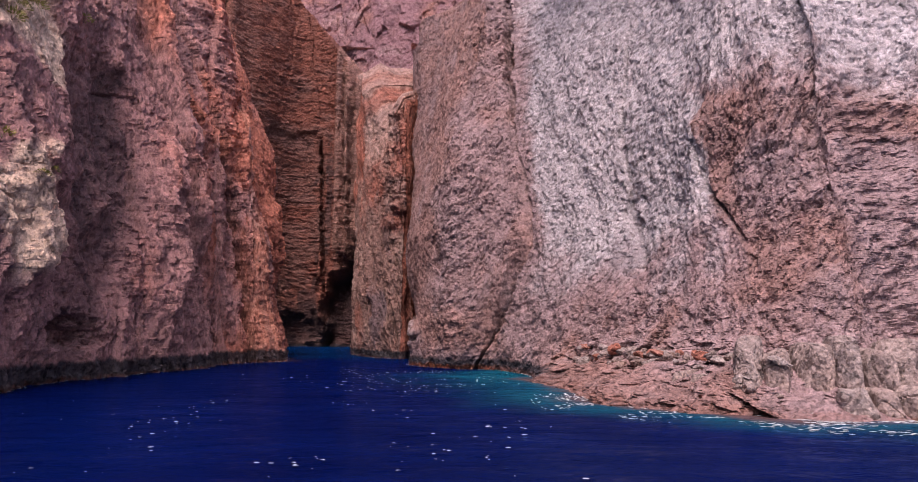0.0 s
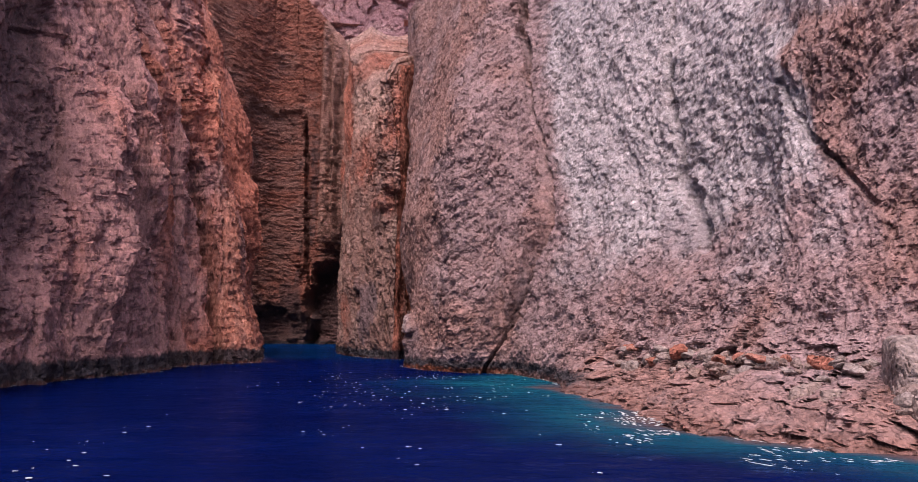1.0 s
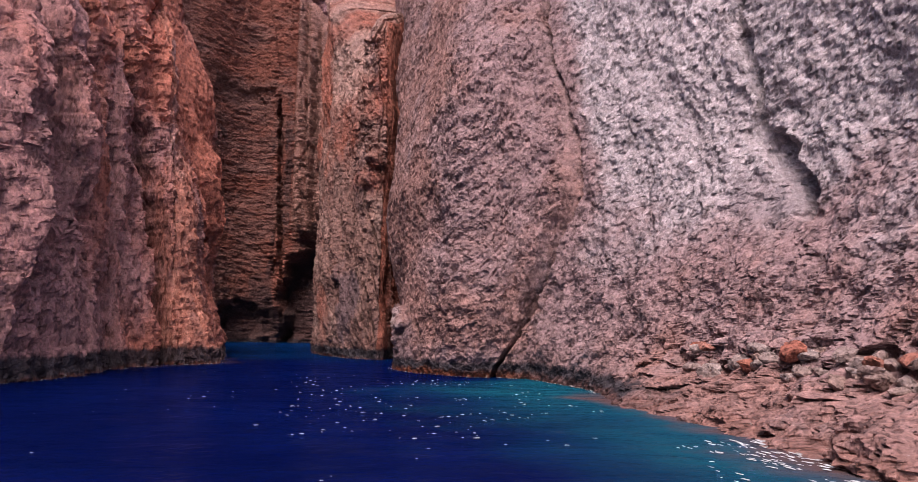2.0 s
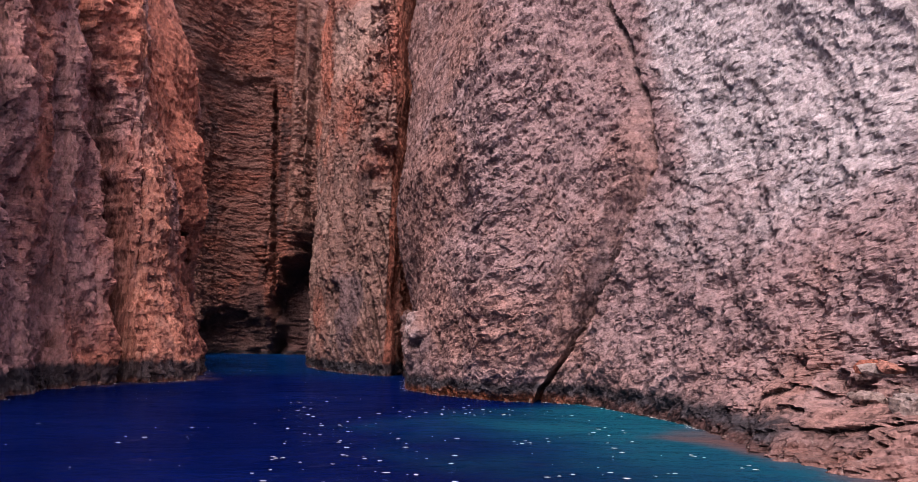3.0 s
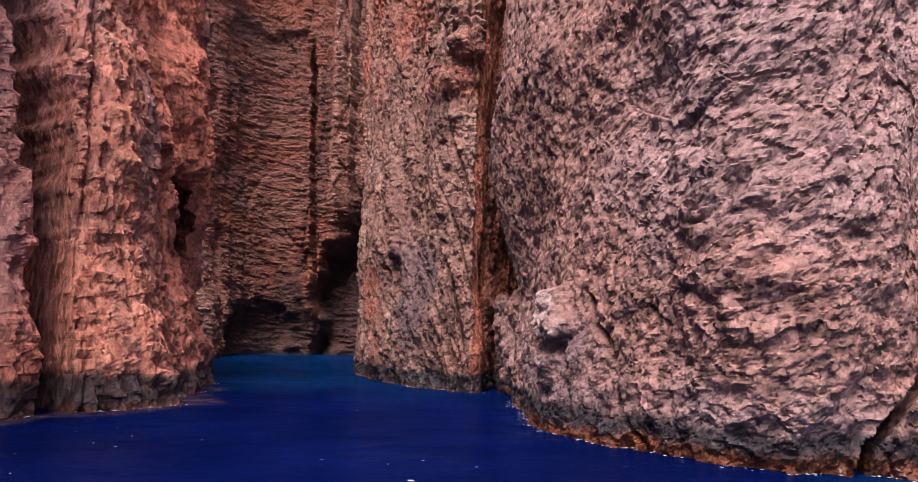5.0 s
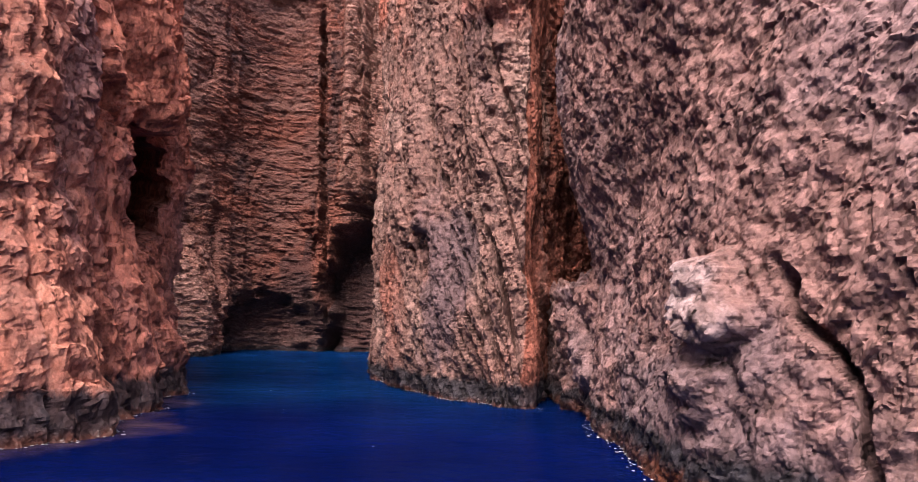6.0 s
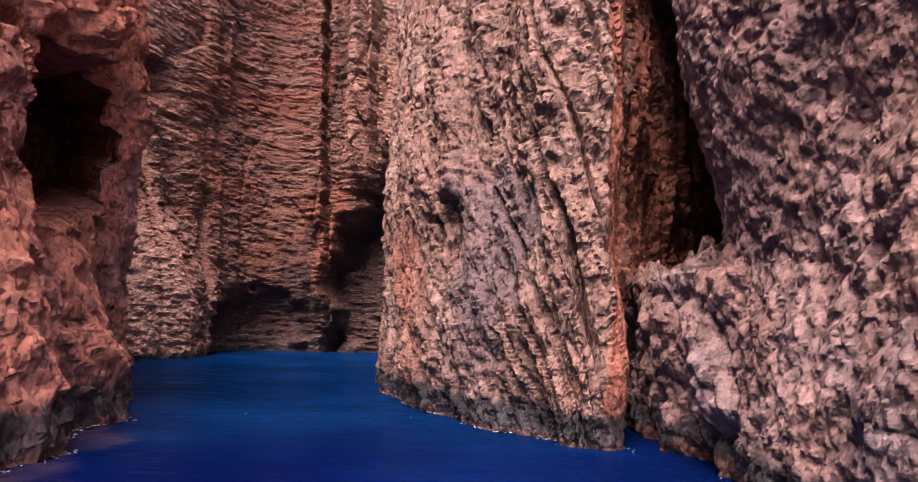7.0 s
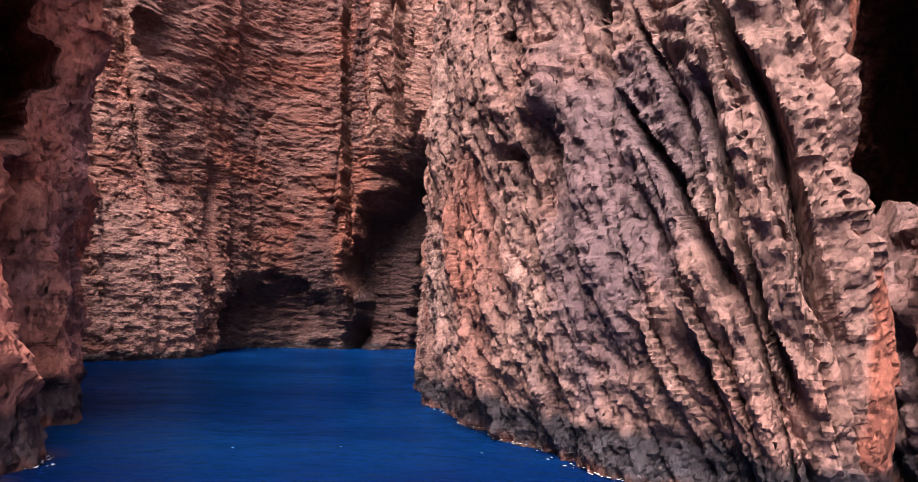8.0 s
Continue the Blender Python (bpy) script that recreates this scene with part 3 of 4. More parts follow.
def right_detail(s, z):
    ws, wz = s + 0.12 * fbm(s / 2.5, z / 2.5, 321, 2), z + 0.12 * fbm(s / 2.5, z / 2.5, 325, 2)
    line = np.interp(z, BULGE[:, 0], BULGE[:, 1])
    grey = smooth(s, line - 0.1, line + 0.35)
    d = 0.4 * fbm(s / 6, z / 6, 311, 3)
    rough = 0.26 * facets(ws, wz, 331, 1.0, 1.9, -32) - 0.2 * facets(ws, wz, 337, 0.5, 0.85, -45) + 0.16 * facets(ws, wz, 343, 0.22, 0.36, -30)
    rough += 0.11 * blocks(ws, wz, 341, 0.24, 0.34, -35, 0.8, 0.6, 0.15, 0.06) + 0.05 * blocks(ws, wz, 344, 0.14, 0.11, 15, 0.8, 0.7, 0.15, 0.1)
    rough += 0.08 * blocks(ws, wz, 339, 0.9, 1.5, -35, 0.8, 0.3, 0.2, 0.03) + 0.01 * fbm(s / 0.14, z / 0.14, 345, 3)
    sweep = 0.11 * fbm((ws * 0.87 + z * 0.5) / 0.9, (-ws * 0.5 + z * 0.87) / 5, 351, 4) + 0.06 * blocks(ws, wz, 356, 0.3, 0.16, -20, 0.8, 0.6, 0.2, 0.1) - 0.10 * facets(ws, wz, 353, 0.45, 0.34, -25) + 0.07 * facets(ws, wz, 355, 0.22, 0.2, 10) + 0.02 * fbm(s / 0.14, z / 0.14, 357, 3)
    near = 1 - smooth(s, 14, 17)
    rough = rough * (1 - 0.65 * near) + near * (0.09 * facets(ws, wz, 347, 0.34, 0.36, 35) + 0.08 * facets(s, z, 349, 0.14, 0.15, 10))
    coarse = np.maximum(1 - grey, 1 - smooth(z + 0.5 * fbm(s / 3, z / 3, 359, 2), 2.5, 6))
    purple = smooth(s + 0.9 * z + 0.6 * fbm(s, z, 397, 3), 42.4, 44) * (1 - smooth(s, 48.5, 50)) * smooth(z, 2, 3) * (1 - smooth(z + 0.8 * fbm(s / 2, z, 361, 3), 9, 13))
    coarse = np.maximum(coarse, purple)
    d += coarse * rough + (1 - coarse) * sweep + 0.15 * purple
    # the bulge overhangs the slab along a curved line
    proud = 0.15 + 0.45 * smooth(z, 1, 4) * (1 - smooth(z, 7, 12))
    d += proud * (1 - smooth(s, line - 0.06, line + 0.05)) * smooth(s, line - 4, line - 0.5)
    d += crack(s, z, [(19.4, 23), (19.65, 17.5), (20.4, 12.7), (22.2, 7.9), (22.35, 6.7), (21.3, 4.15), (20.3, 2.2), (18.9, 0.4), (18.5, -1)], 0.12, 1.0, 363, 0.05)
    # fissures and hollows of the grey slab
    d += crack(s, z, [(27.6, 17), (27.9, 13), (28.5, 9.5), (28.9, 7.3)], 0.22, 0.5, 365)
    d += crack(s, z, [(28.9, 7.3), (30.0, 6.0), (31.0, 4.9)], 0.45, 0.7, 367, 0.25)
    d += crack(s, z, [(33.4, 9.6), (35.0, 8.2), (37.5, 6.6), (39.5, 5.0)], 0.15, 0.25, 369)
    d += crack(s, z, [(49.3, 17), (49.4, 12), (48.8, 9), (47.8, 7)], 0.3, 1.0, 371)
    # fractures of the bulge
    d += crack(s, z, [(14.6, 2.6), (15.2, 1.4), (15.9, -0.2)], 0.09, 0.3, 373)
    # pale knob at the corner
    knob = np.maximum(blob(s, z, 13.75, 2.15, 0.55, 0.6, 377, 0.3, 0.35), 0.6 * blob(s, z, 13.5, 1.3, 0.5, 0.6, 379, 0.35, 0.6))
    d += 0.42 * knob * (1 + 0.5 * facets(ws, wz, 378, 0.35, 0.25, 25))
    # the cliff leans over the cleft; its unseen inner roof is added for shade
    d += 2.4 * smooth(z + 0.5 * fbm(s / 2, z / 2, 381, 3), 8.2, 10.8) * (1 - smooth(s, 3.6, 5.2))
    # the bench at the foot of the slab, of broken blocks
    bench = smooth(s, 25, 29) * (1 - smooth(s, 47, 52))
    d += bench * (1.5 * (1 - smooth(z + 0.2 * fbm(s / 1.3, z, 383, 3), -0.6, 1.6)) - 0.45 + 0.45 * smooth(z, 2, 4))
    low = bench * (1 - smooth(z, 1.3, 2.4)) * (1 - blob(s, z, 43.2, 0.9, 3.6, 1.7, 411, 0.2, 0.3))
    d += low * (0.45 * blocks(ws, wz, 401, 1.1, 0.55, 12, 0.9, 0.8, 0.35, 0.06) + 0.3 * blocks(ws, wz, 405, 0.45, 0.3, -10, 0.9, 0.8, 0.35, 0.08))
    # the cliff behind the outcrop is calmer
    mass = blob(s, z, 43.2, 0.9, 3.6, 1.7, 411, 0.2, 0.3)
    d += 0.15 * mass
    # the bench stands out further where the cliff turns
    d += 0.7 * smooth(s, 34, 37) * (1 - smooth(s, 41, 43.5)) * (1 - smooth(z + 0.25 * fbm(s / 1.3, z, 383, 3), 0.6, 1.5))
    lich = smooth(fbm(s / 0.5, z / 0.7, 398, 3), 0.1, 0.5) * blob(s, z, 9.4, 1.9, 1.3, 1.2, 399, 0.4, 0.6)
    r = np.clip(0.3 + 0.35 * fbm(s / 2.5, z / 2.5, 385, 3) + 0.5 * near + 0.45 * smooth(s, 10, 11.5) * near * (1 - smooth(z, 1.5, 2.2)) - 0.1 * knob + 0.1 * purple + 0.3 * bench * (1 - mass) * (1 - smooth(z, 0.8, 1.6)) - 0.4 * mass - 0.5 * (1 - coarse), 0, 1)
    slab = 0.95 * smooth(s + 0.3 * fbm(s / 1.5, z / 2.5, 386, 3), line - 0.2, line + 1.4) * smooth(z + 1.0 * fbm(s / 3, z / 3, 387, 3), 2.5, 7.5) * (1 - 0.85 * purple)
    g = np.clip(slab + 0.5 * knob + 0.3 * lich + 0.12 * fbm(s / 1.4, z / 1.4, 389, 3), 0, 1)
    streak = blob(s, z, 30, 5.8, 1.6, 1.6, 391, 0.4, 0.6, -30)
    b = np.clip(0.3 * near * (1 - knob) + 0.25 * bench * (1 - mass) * (1 - smooth(z, 1.0, 2.0)) + 0.6 * smooth(s, 9.5, 11) * near * (1 - smooth(z + 0.6 * fbm(s, z, 394, 2), 1.2, 2.4)) + 0.55 * streak + 0.35 * purple + 0.2 * (1 - smooth(s, 9, 12)) * smooth(fbm(s / 1.2, z / 1.8, 393, 3), -0.2, 0.5) + 0.12 * smooth(fbm(s / 1.5, z / 2, 395, 3), 0.4, 0.9), 0, 1)
    return d, (r, g, b)


def far_detail(s, z):
    d = 0.8 * fbm(s / 5, z / 9, 471, 4) + 0.5 * blocks(s, z, 473, 2.2, 3.5, 10, 0.8, 0.7, 0.3, 0.08) + 0.25 * blocks(s, z, 475, 0.8, 1.0, 15, 0.8, 0.7, 0.3, 0.08)
    return d, (0.2 + 0.4 * fbm(s / 3, z / 4, 477, 3), 0.2 + 0.3 * fbm(s / 2, z / 2, 479, 3), 0 * s)


def saddle_detail(s, z):
    d = 0.25 * fbm(s / 2, z / 2, 451, 3) + 0.35 * facets(s, z, 453, 0.5, 0.6, 20) + 0.15 * facets(s, z, 457, 0.18, 0.2)
    d += 0.02 * fbm(s / 0.14, z / 0.14, 459, 3)
    return d, (0.5 + 0.3 * fbm(s, z, 461, 3), 0.05 + 0.2 * fbm(s / 0.8, z / 0.8, 463, 3), 0.25 + 0 * s)


FACES = {
    "left": Face(LEFT_PLAN, 25, left_detail, pocket=(left_hole, (-4.2, 4.4, 1.2))),
    "back": Face(BACK_PLAN, 44, back_detail),
    "fin": Face(FIN_PLAN, 31, fin_detail),
    "right": Face(RIGHT_PLAN, 25, right_detail, 0.9, (9, 20.3)),
    "far": Face(FAR_PLAN, 54, far_detail),
    "saddle": Face(SADDLE_PLAN, 2.8, saddle_detail),
}
# ---- end of rock geometry ----


# ---- large structure ----
def mesh_object(name, verts, quads, material, masks=None, smooth_shade=True):
    me = bpy.data.meshes.new(name)
    me.vertices.add(len(verts))
    me.vertices.foreach_set("co", np.ascontiguousarray(verts, np.float32).ravel())
    n = quads.shape[1]
    me.loops.add(quads.size)
    me.loops.foreach_set("vertex_index", quads.astype(np.int32).ravel())
    me.polygons.add(len(quads))
    me.polygons.foreach_set("loop_start", np.arange(0, quads.size, n, dtype=np.int32))
    me.polygons.foreach_set("use_smooth", np.full(len(quads), smooth_shade, bool))
    if masks is not None:
        at = me.color_attributes.new("tone", "FLOAT_COLOR", "POINT")
        at.data.foreach_set("color", np.stack([*masks, *([np.ones(len(verts))] * (4 - len(masks)))], 1).astype(np.float32).ravel())
    me.materials.append(material)
    me.update()
    me.validate()
    return new(name, me)


def grid_quads(rows, cols):
    i = (np.arange(rows - 1)[:, None] * cols + np.arange(cols - 1)[None, :]).ravel()
    return np.stack([i, i + cols, i + cols + 1, i + 1], 1)


def steps(*parts):
    """Numbers from stretches (start, end, step), with no doubles."""
    return np.unique(np.round(np.concatenate([np.arange(a, b, c) for a, b, c in parts]), 4))


def cliff(name, face, s_list, z_list, material, label, spine=False, brow=((0.8, 0.5), (2.2, 1.0), (4.5, 1.3), (8, 1.4), (12, 1.4)), crest=None):
    """A rock face with a weathered brow, that runs back as high ground behind it."""
    s_list = s_list[(s_list > face.s[0]) & (s_list < face.s[-1])]
    S, Z = np.meshgrid(s_list, z_list, indexing="ij")
    if crest:  # a skyline that rises and falls along the face
        high = np.interp(S, *zip(*crest))
        Z = np.where(Z > 10, 10 + (Z - 10) * (high - 10) / (z_list[-1] - 10), Z)
    P, masks = face.place(S, Z)
    # the brow: rows that bend back over the top
    nm = np.stack([np.interp(s_list, face.s, face.normal[:, c]) for c in (0, 1)], 1)
    rust = 0.35 + 0.65 * (1 - smooth(S, 18.5, 21.5)) * smooth(S, 11, 13.5) if face is FACES["right"] else np.full(S.shape, 0.5)
    rows, tones = [P], [np.stack([*masks, rust], -1)]
    for run, rise in brow:
        q = P[:, -1].copy()
        if spine:  # a free-standing rock closes over its own middle
            mid = np.stack([np.full(len(q), -3.5), np.clip(q[:, 1] + 2, 51, 70)], 1)
            q[:, :2] += (mid - q[:, :2]) * min(run / 8, 1)
        else:
            q[:, :2] -= nm * run
        q[:, 2] += rise + 0.25 * run ** 0.6 * fbm(s_list / 2.5, s_list * 0 + run, 401, 4)
        if len(brow) > 20:  # broken blocks on the saddle
            q[:, 2] += 0.5 * blocks(s_list, s_list * 0 + run, 403, 0.55, 0.6, 30, 0.8, 0.6, 0.4) + 0.2 * blocks(s_list, s_list * 0 + run, 407, 0.2, 0.2, 0, 0.8, 0.6, 0.4)
        rows.append(q[:, None])
        tones.append(tones[0][:, -1:])
    P, T = np.concatenate(rows, 1), np.concatenate(tones, 1)
    ob = mesh_object(name, P.reshape(-1, 3), grid_quads(P.shape[0], P.shape[1]), material, T.reshape(-1, 4).T, False)
    weed = np.ones(S.shape)
    if face is FACES["right"]:
        weed -= 0.95 * smooth(S + 0.6 * fbm(S, Z, 409, 2), 28.5, 30.5)
    weed = np.concatenate([weed, np.zeros((len(s_list), len(brow)))], 1)
    ob.data.attributes.new("weed", "FLOAT", "POINT").data.foreach_set("value", weed.astype(np.float32).ravel())
    return tagged(ob, label, "cliff", kind="structure")


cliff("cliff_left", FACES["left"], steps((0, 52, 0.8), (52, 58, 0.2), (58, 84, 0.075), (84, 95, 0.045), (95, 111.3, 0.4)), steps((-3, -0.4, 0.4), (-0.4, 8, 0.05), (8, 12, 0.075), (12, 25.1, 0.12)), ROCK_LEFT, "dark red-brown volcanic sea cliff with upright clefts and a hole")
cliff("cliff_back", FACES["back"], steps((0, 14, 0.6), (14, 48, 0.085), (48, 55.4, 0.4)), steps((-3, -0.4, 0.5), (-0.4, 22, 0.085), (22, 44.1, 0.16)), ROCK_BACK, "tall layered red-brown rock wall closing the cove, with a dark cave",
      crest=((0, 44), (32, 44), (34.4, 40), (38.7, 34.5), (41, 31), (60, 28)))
cliff("rock_buttress", FACES["fin"], steps((0, 10, 0.3), (10, 17, 0.07), (17, 29, 0.036), (29, 34, 0.07), (34, 60, 0.2)), steps((-3, -0.3, 0.3), (-0.3, 9, 0.04), (9, 31.1, 0.12)), ROCK_FIN, "pink-grey ribbed rock buttress with an orange edge standing in the sea", True,
      crest=((0, 24), (14, 25.5), (20, 23.5), (22.5, 20.5), (24.4, 17.8), (25.2, 18), (26, 19.3), (27.2, 19), (28.5, 17.5), (34, 19), (60, 19)))
cliff("cliff_right", FACES["right"], steps((-14, 2, 0.15), (2, 7, 0.06), (7, 12, 0.03), (12, 23, 0.032), (23, 27, 0.05), (27, 50, 0.075), (50, 108.7, 0.9)), steps((-3, -0.3, 0.3), (-0.3, 7, 0.032), (7, 10, 0.05), (10, 25.1, 0.1)), ROCK_RIGHT, "pale pink and grey volcanic cliff with a long curved crack")

cliff("cliff_far", FACES["far"], steps((0, 60, 0.2)), steps((0, 54.1, 0.2)), ROCK_FAR, "purple-pink high rock wall behind the buttress")
cliff("rock_saddle", FACES["saddle"], steps((0, 30, 0.045)), steps((-2, -0.3, 0.3), (-0.3, 2.81, 0.045)), ROCK_RIGHT, "low saddle of broken rock between buttress and cliff", False,
      tuple((0.07 * k, 0.03 + 0.012 * k) for k in range(1, 80)))


def sea():
    x = np.concatenate([-np.geomspace(3000, 34, 30), np.arange(-33, 24, 0.22), np.geomspace(25, 3000, 30)])
    y = np.concatenate([-np.geomspace(3000, 12, 30), np.arange(-11, 82, 0.22), np.geomspace(83, 600, 12)])
    X, Y = np.meshgrid(x, y, indexing="ij")
    near = np.exp(-(np.hypot(X + 5, Y - 35) / 120) ** 4)
    Zw = near * (0.02 * fbm(X / 1.6, Y / 1.1, 411, 4) + 0.02 * fbm(X / 6, Y / 4, 415, 2))
    # distance to the shore on the side of the pale cliff
    f = FACES["right"]
    keep = (f.s > 8) & (f.s < 60)
    shore, along = f.xy[keep][::8], f.s[keep][::8]
    shallow, shelf = np.zeros(X.shape), np.zeros(X.shape)
    wob = 1.5 * fbm(X / 4, Y / 4, 421, 3)
    for (px, py), sp in zip(shore, along):
        d = np.hypot(X - px, Y - py)
        reach = 0.05 + 8 * smooth(sp, 18, 28) * (1 - 0.25 * smooth(sp, 30, 42))
        shallow = np.maximum(shallow, 1 - np.clip(d / reach + 0.09 * wob, 0, 1))
        shelf = np.maximum(shelf, smooth(sp, 23, 28) * (1 - smooth(d + 0.6 * wob, 0.3, 0.6 + 3.0 * smooth(sp, 21, 30))))
    # a sunken shelf under the pillar on the other side
    g = FACES["left"]
    keep = (g.s > 80) & (g.s < 91)
    for px, py in g.xy[keep][::6]:
        shelf = np.maximum(shelf, 0.45 * (1 - smooth(np.hypot(X - px, Y - py) + 0.5 * wob, 0.4, 1.8)))
    # clear deep water inside the cove, where light comes up from the pale bottom
    inner = smooth(Y + 3 * fbm(X / 7, Y / 7, 427, 3), 44, 58)
    ob = mesh_object("sea", np.stack([X, Y, Zw], -1).reshape(-1, 3), grid_quads(len(x), len(y)), WATER, (shallow.ravel(), shelf.ravel(), inner.ravel()))
    return tagged(ob, "deep blue calm sea, turquoise over the shallows", "water", kind="structure")


sea()


def high_ground():
    """The land behind the cliffs: one sheet that joins their brows."""
    x, y = np.arange(-90, 91, 2.0), np.arange(-50, 151, 2.0)
    X, Y = np.meshgrid(x, y, indexing="ij")
    line = np.concatenate([FACES["left"].xy, FACES["back"].xy, FACES["right"].xy])[::5]
    tops = np.concatenate([np.full(len(FACES[n].xy), FACES[n].top) for n in ("left", "back", "right")])[::5]
    # inside the cove or the open sea: crossings of the outline
    ring = np.concatenate([line, [[45, -200], [-20, -200]]])
    inside = np.zeros(X.shape, bool)
    for (x0, y0), (x1, y1) in zip(ring, np.roll(ring, -1, axis=0)):
        if y0 != y1:
            inside ^= ((y0 > Y) != (y1 > Y)) & (X < (x1 - x0) * (Y - y0) / (y1 - y0) + x0)
    dist, weight, height = np.full(X.shape, 1e9), np.zeros(X.shape), np.zeros(X.shape)
    for (px, py), top in zip(line, tops):
        d = np.hypot(X - px, Y - py) + 0.01
        dist = np.minimum(dist, d)
        weight += d ** -3.0
        height += top * d ** -3.0
    Zg = height / weight + 0.6 + 0.05 * dist + 0.8 * fbm(X / 9, Y / 9, 431, 4) * smooth(dist, 8, 20)
    keep = (~inside) & (dist > 11.5)
    q = grid_quads(len(x), len(y))
    q = q[keep.ravel()[q].all(1)]
    used = np.unique(q)
    index = np.zeros(X.size, int)
    index[used] = np.arange(len(used))
    v = np.stack([X, Y, Zg], -1).reshape(-1, 3)[used]
    zero = np.zeros(len(v))
    ob = mesh_object("ground", v, index[q], ROCK_LEFT, (zero + 0.2, zero + 0.3, zero), False)
    return tagged(ob, "bare reddish rocky high ground above the cliffs", "ground", kind="structure")


high_ground()


# ---- things ----
def boulder_mesh(name, seed, size, material, level=4, planes=13, rough=0.05):
    """An angular block: a ball cut by random planes, with worn corners and a rough skin."""
    rng = np.random.default_rng(seed)
    bm = bmesh.new()
    bmesh.ops.create_icosphere(bm, subdivisions=level, radius=1.0)
    me = bpy.data.meshes.new(name)
    bm.to_mesh(me)
    bm.free()
    v = np.empty(len(me.vertices) * 3, np.float32)
    me.vertices.foreach_get("co", v)
    v = v.reshape(-1, 3).astype(float)
    nrm = rng.normal(size=(planes, 3))
    nrm /= np.linalg.norm(nrm, axis=1)[:, None]
    dist = rng.uniform(0.62, 0.95, planes)
    reach = np.max((v @ nrm.T) / dist, axis=1)
    r = 1 / np.maximum(reach, 0.75)
    th, ph = np.arctan2(v[:, 1], v[:, 0]), v[:, 2] * 2
    r = r * (1 + rough * fbm(th * 2.2 + seed, ph * 2.2, 501 + seed, 4)) - 0.04 * (1 - smooth(cells(th * 1.3, ph * 0.9, 505 + seed)[2], 0, 0.09))
    v = v * r[:, None] * np.array(size)[None]
    me.vertices.foreach_set("co", v.astype(np.float32).ravel())
    me.color_attributes.new("tone", "FLOAT_COLOR", "POINT").data.foreach_set("color", np.tile(np.array([rng.uniform(0, 0.5), rng.uniform(0.2, 0.7), 0.1, 1], np.float32), len(v)))
    me.materials.append(material)
    return me


def resting(x, y, limit=1.5):
    """Moves a place seawards until the shore under it is low, and gives its height."""
    for _ in range(12):
        z = ground_at(x, y)
        if z < limit:
            break
        x, y = x - 0.12, y - 0.22
    return x, y, max(z, 0.0)


def ground_at(x, y):
    """Height of the foreshore under a place."""
    hit = scene.ray_cast(bpy.context.evaluated_depsgraph_get(), Vector((x, y, 4.5)), Vector((0, 0, -1)))
    return hit[1].z if hit[0] else 0.0


def block_mesh(name, seed, size, material):
    """A squared block with split faces, worn edges and a rough skin."""
    g = np.random.default_rng(seed)
    bm = bmesh.new()
    bmesh.ops.create_cube(bm, size=2.0)
    bmesh.ops.subdivide_edges(bm, edges=bm.edges[:], cuts=23, use_grid_fill=True)
    me = bpy.data.meshes.new(name)
    bm.to_mesh(me)
    bm.free()
    v = np.empty(len(me.vertices) * 3, np.float32)
    me.vertices.foreach_get("co", v)
    v = v.reshape(-1, 3).astype(float)
    n = v / (np.sum(np.abs(v) ** 5, axis=1) ** (1 / 5))[:, None]  # rounded cube
    cut = g.normal(size=(6, 3))
    cut /= np.linalg.norm(cut, axis=1)[:, None]
    n /= np.maximum(np.max((n @ cut.T) / g.uniform(0.95, 1.3, 6), axis=1), 1)[:, None]
    n[:, 0] += 0.12 * g.normal() * n[:, 2]
    a, b = n[:, 0] * size[0] + n[:, 1] * size[1] * 0.7, n[:, 2] * size[2] + n[:, 1] * size[1] * 0.4
    rough = 0.05 * fbm(a / 0.5, b / 0.5, seed + 3, 4) + 0.05 * facets(a, b, seed + 5, 0.4, 0.5, 20) - 0.06 * (1 - smooth(cells(a / 0.9, b / 0.9, seed + 9)[2], 0, 0.06))
    v = n * np.array(size) * (1 + rough / max(size))[:, None]
    me.vertices.foreach_set("co", v.astype(np.float32).ravel())
    tone = np.array([g.uniform(0, 0.3), g.uniform(0.2, 0.6), g.uniform(0, 0.25), 1], np.float32)
    me.color_attributes.new("tone", "FLOAT_COLOR", "POINT").data.foreach_set("color", np.tile(tone, len(v)))
    me.materials.append(material)
    return me


SHORE = FACES["right"]
rng = np.random.default_rng(7)


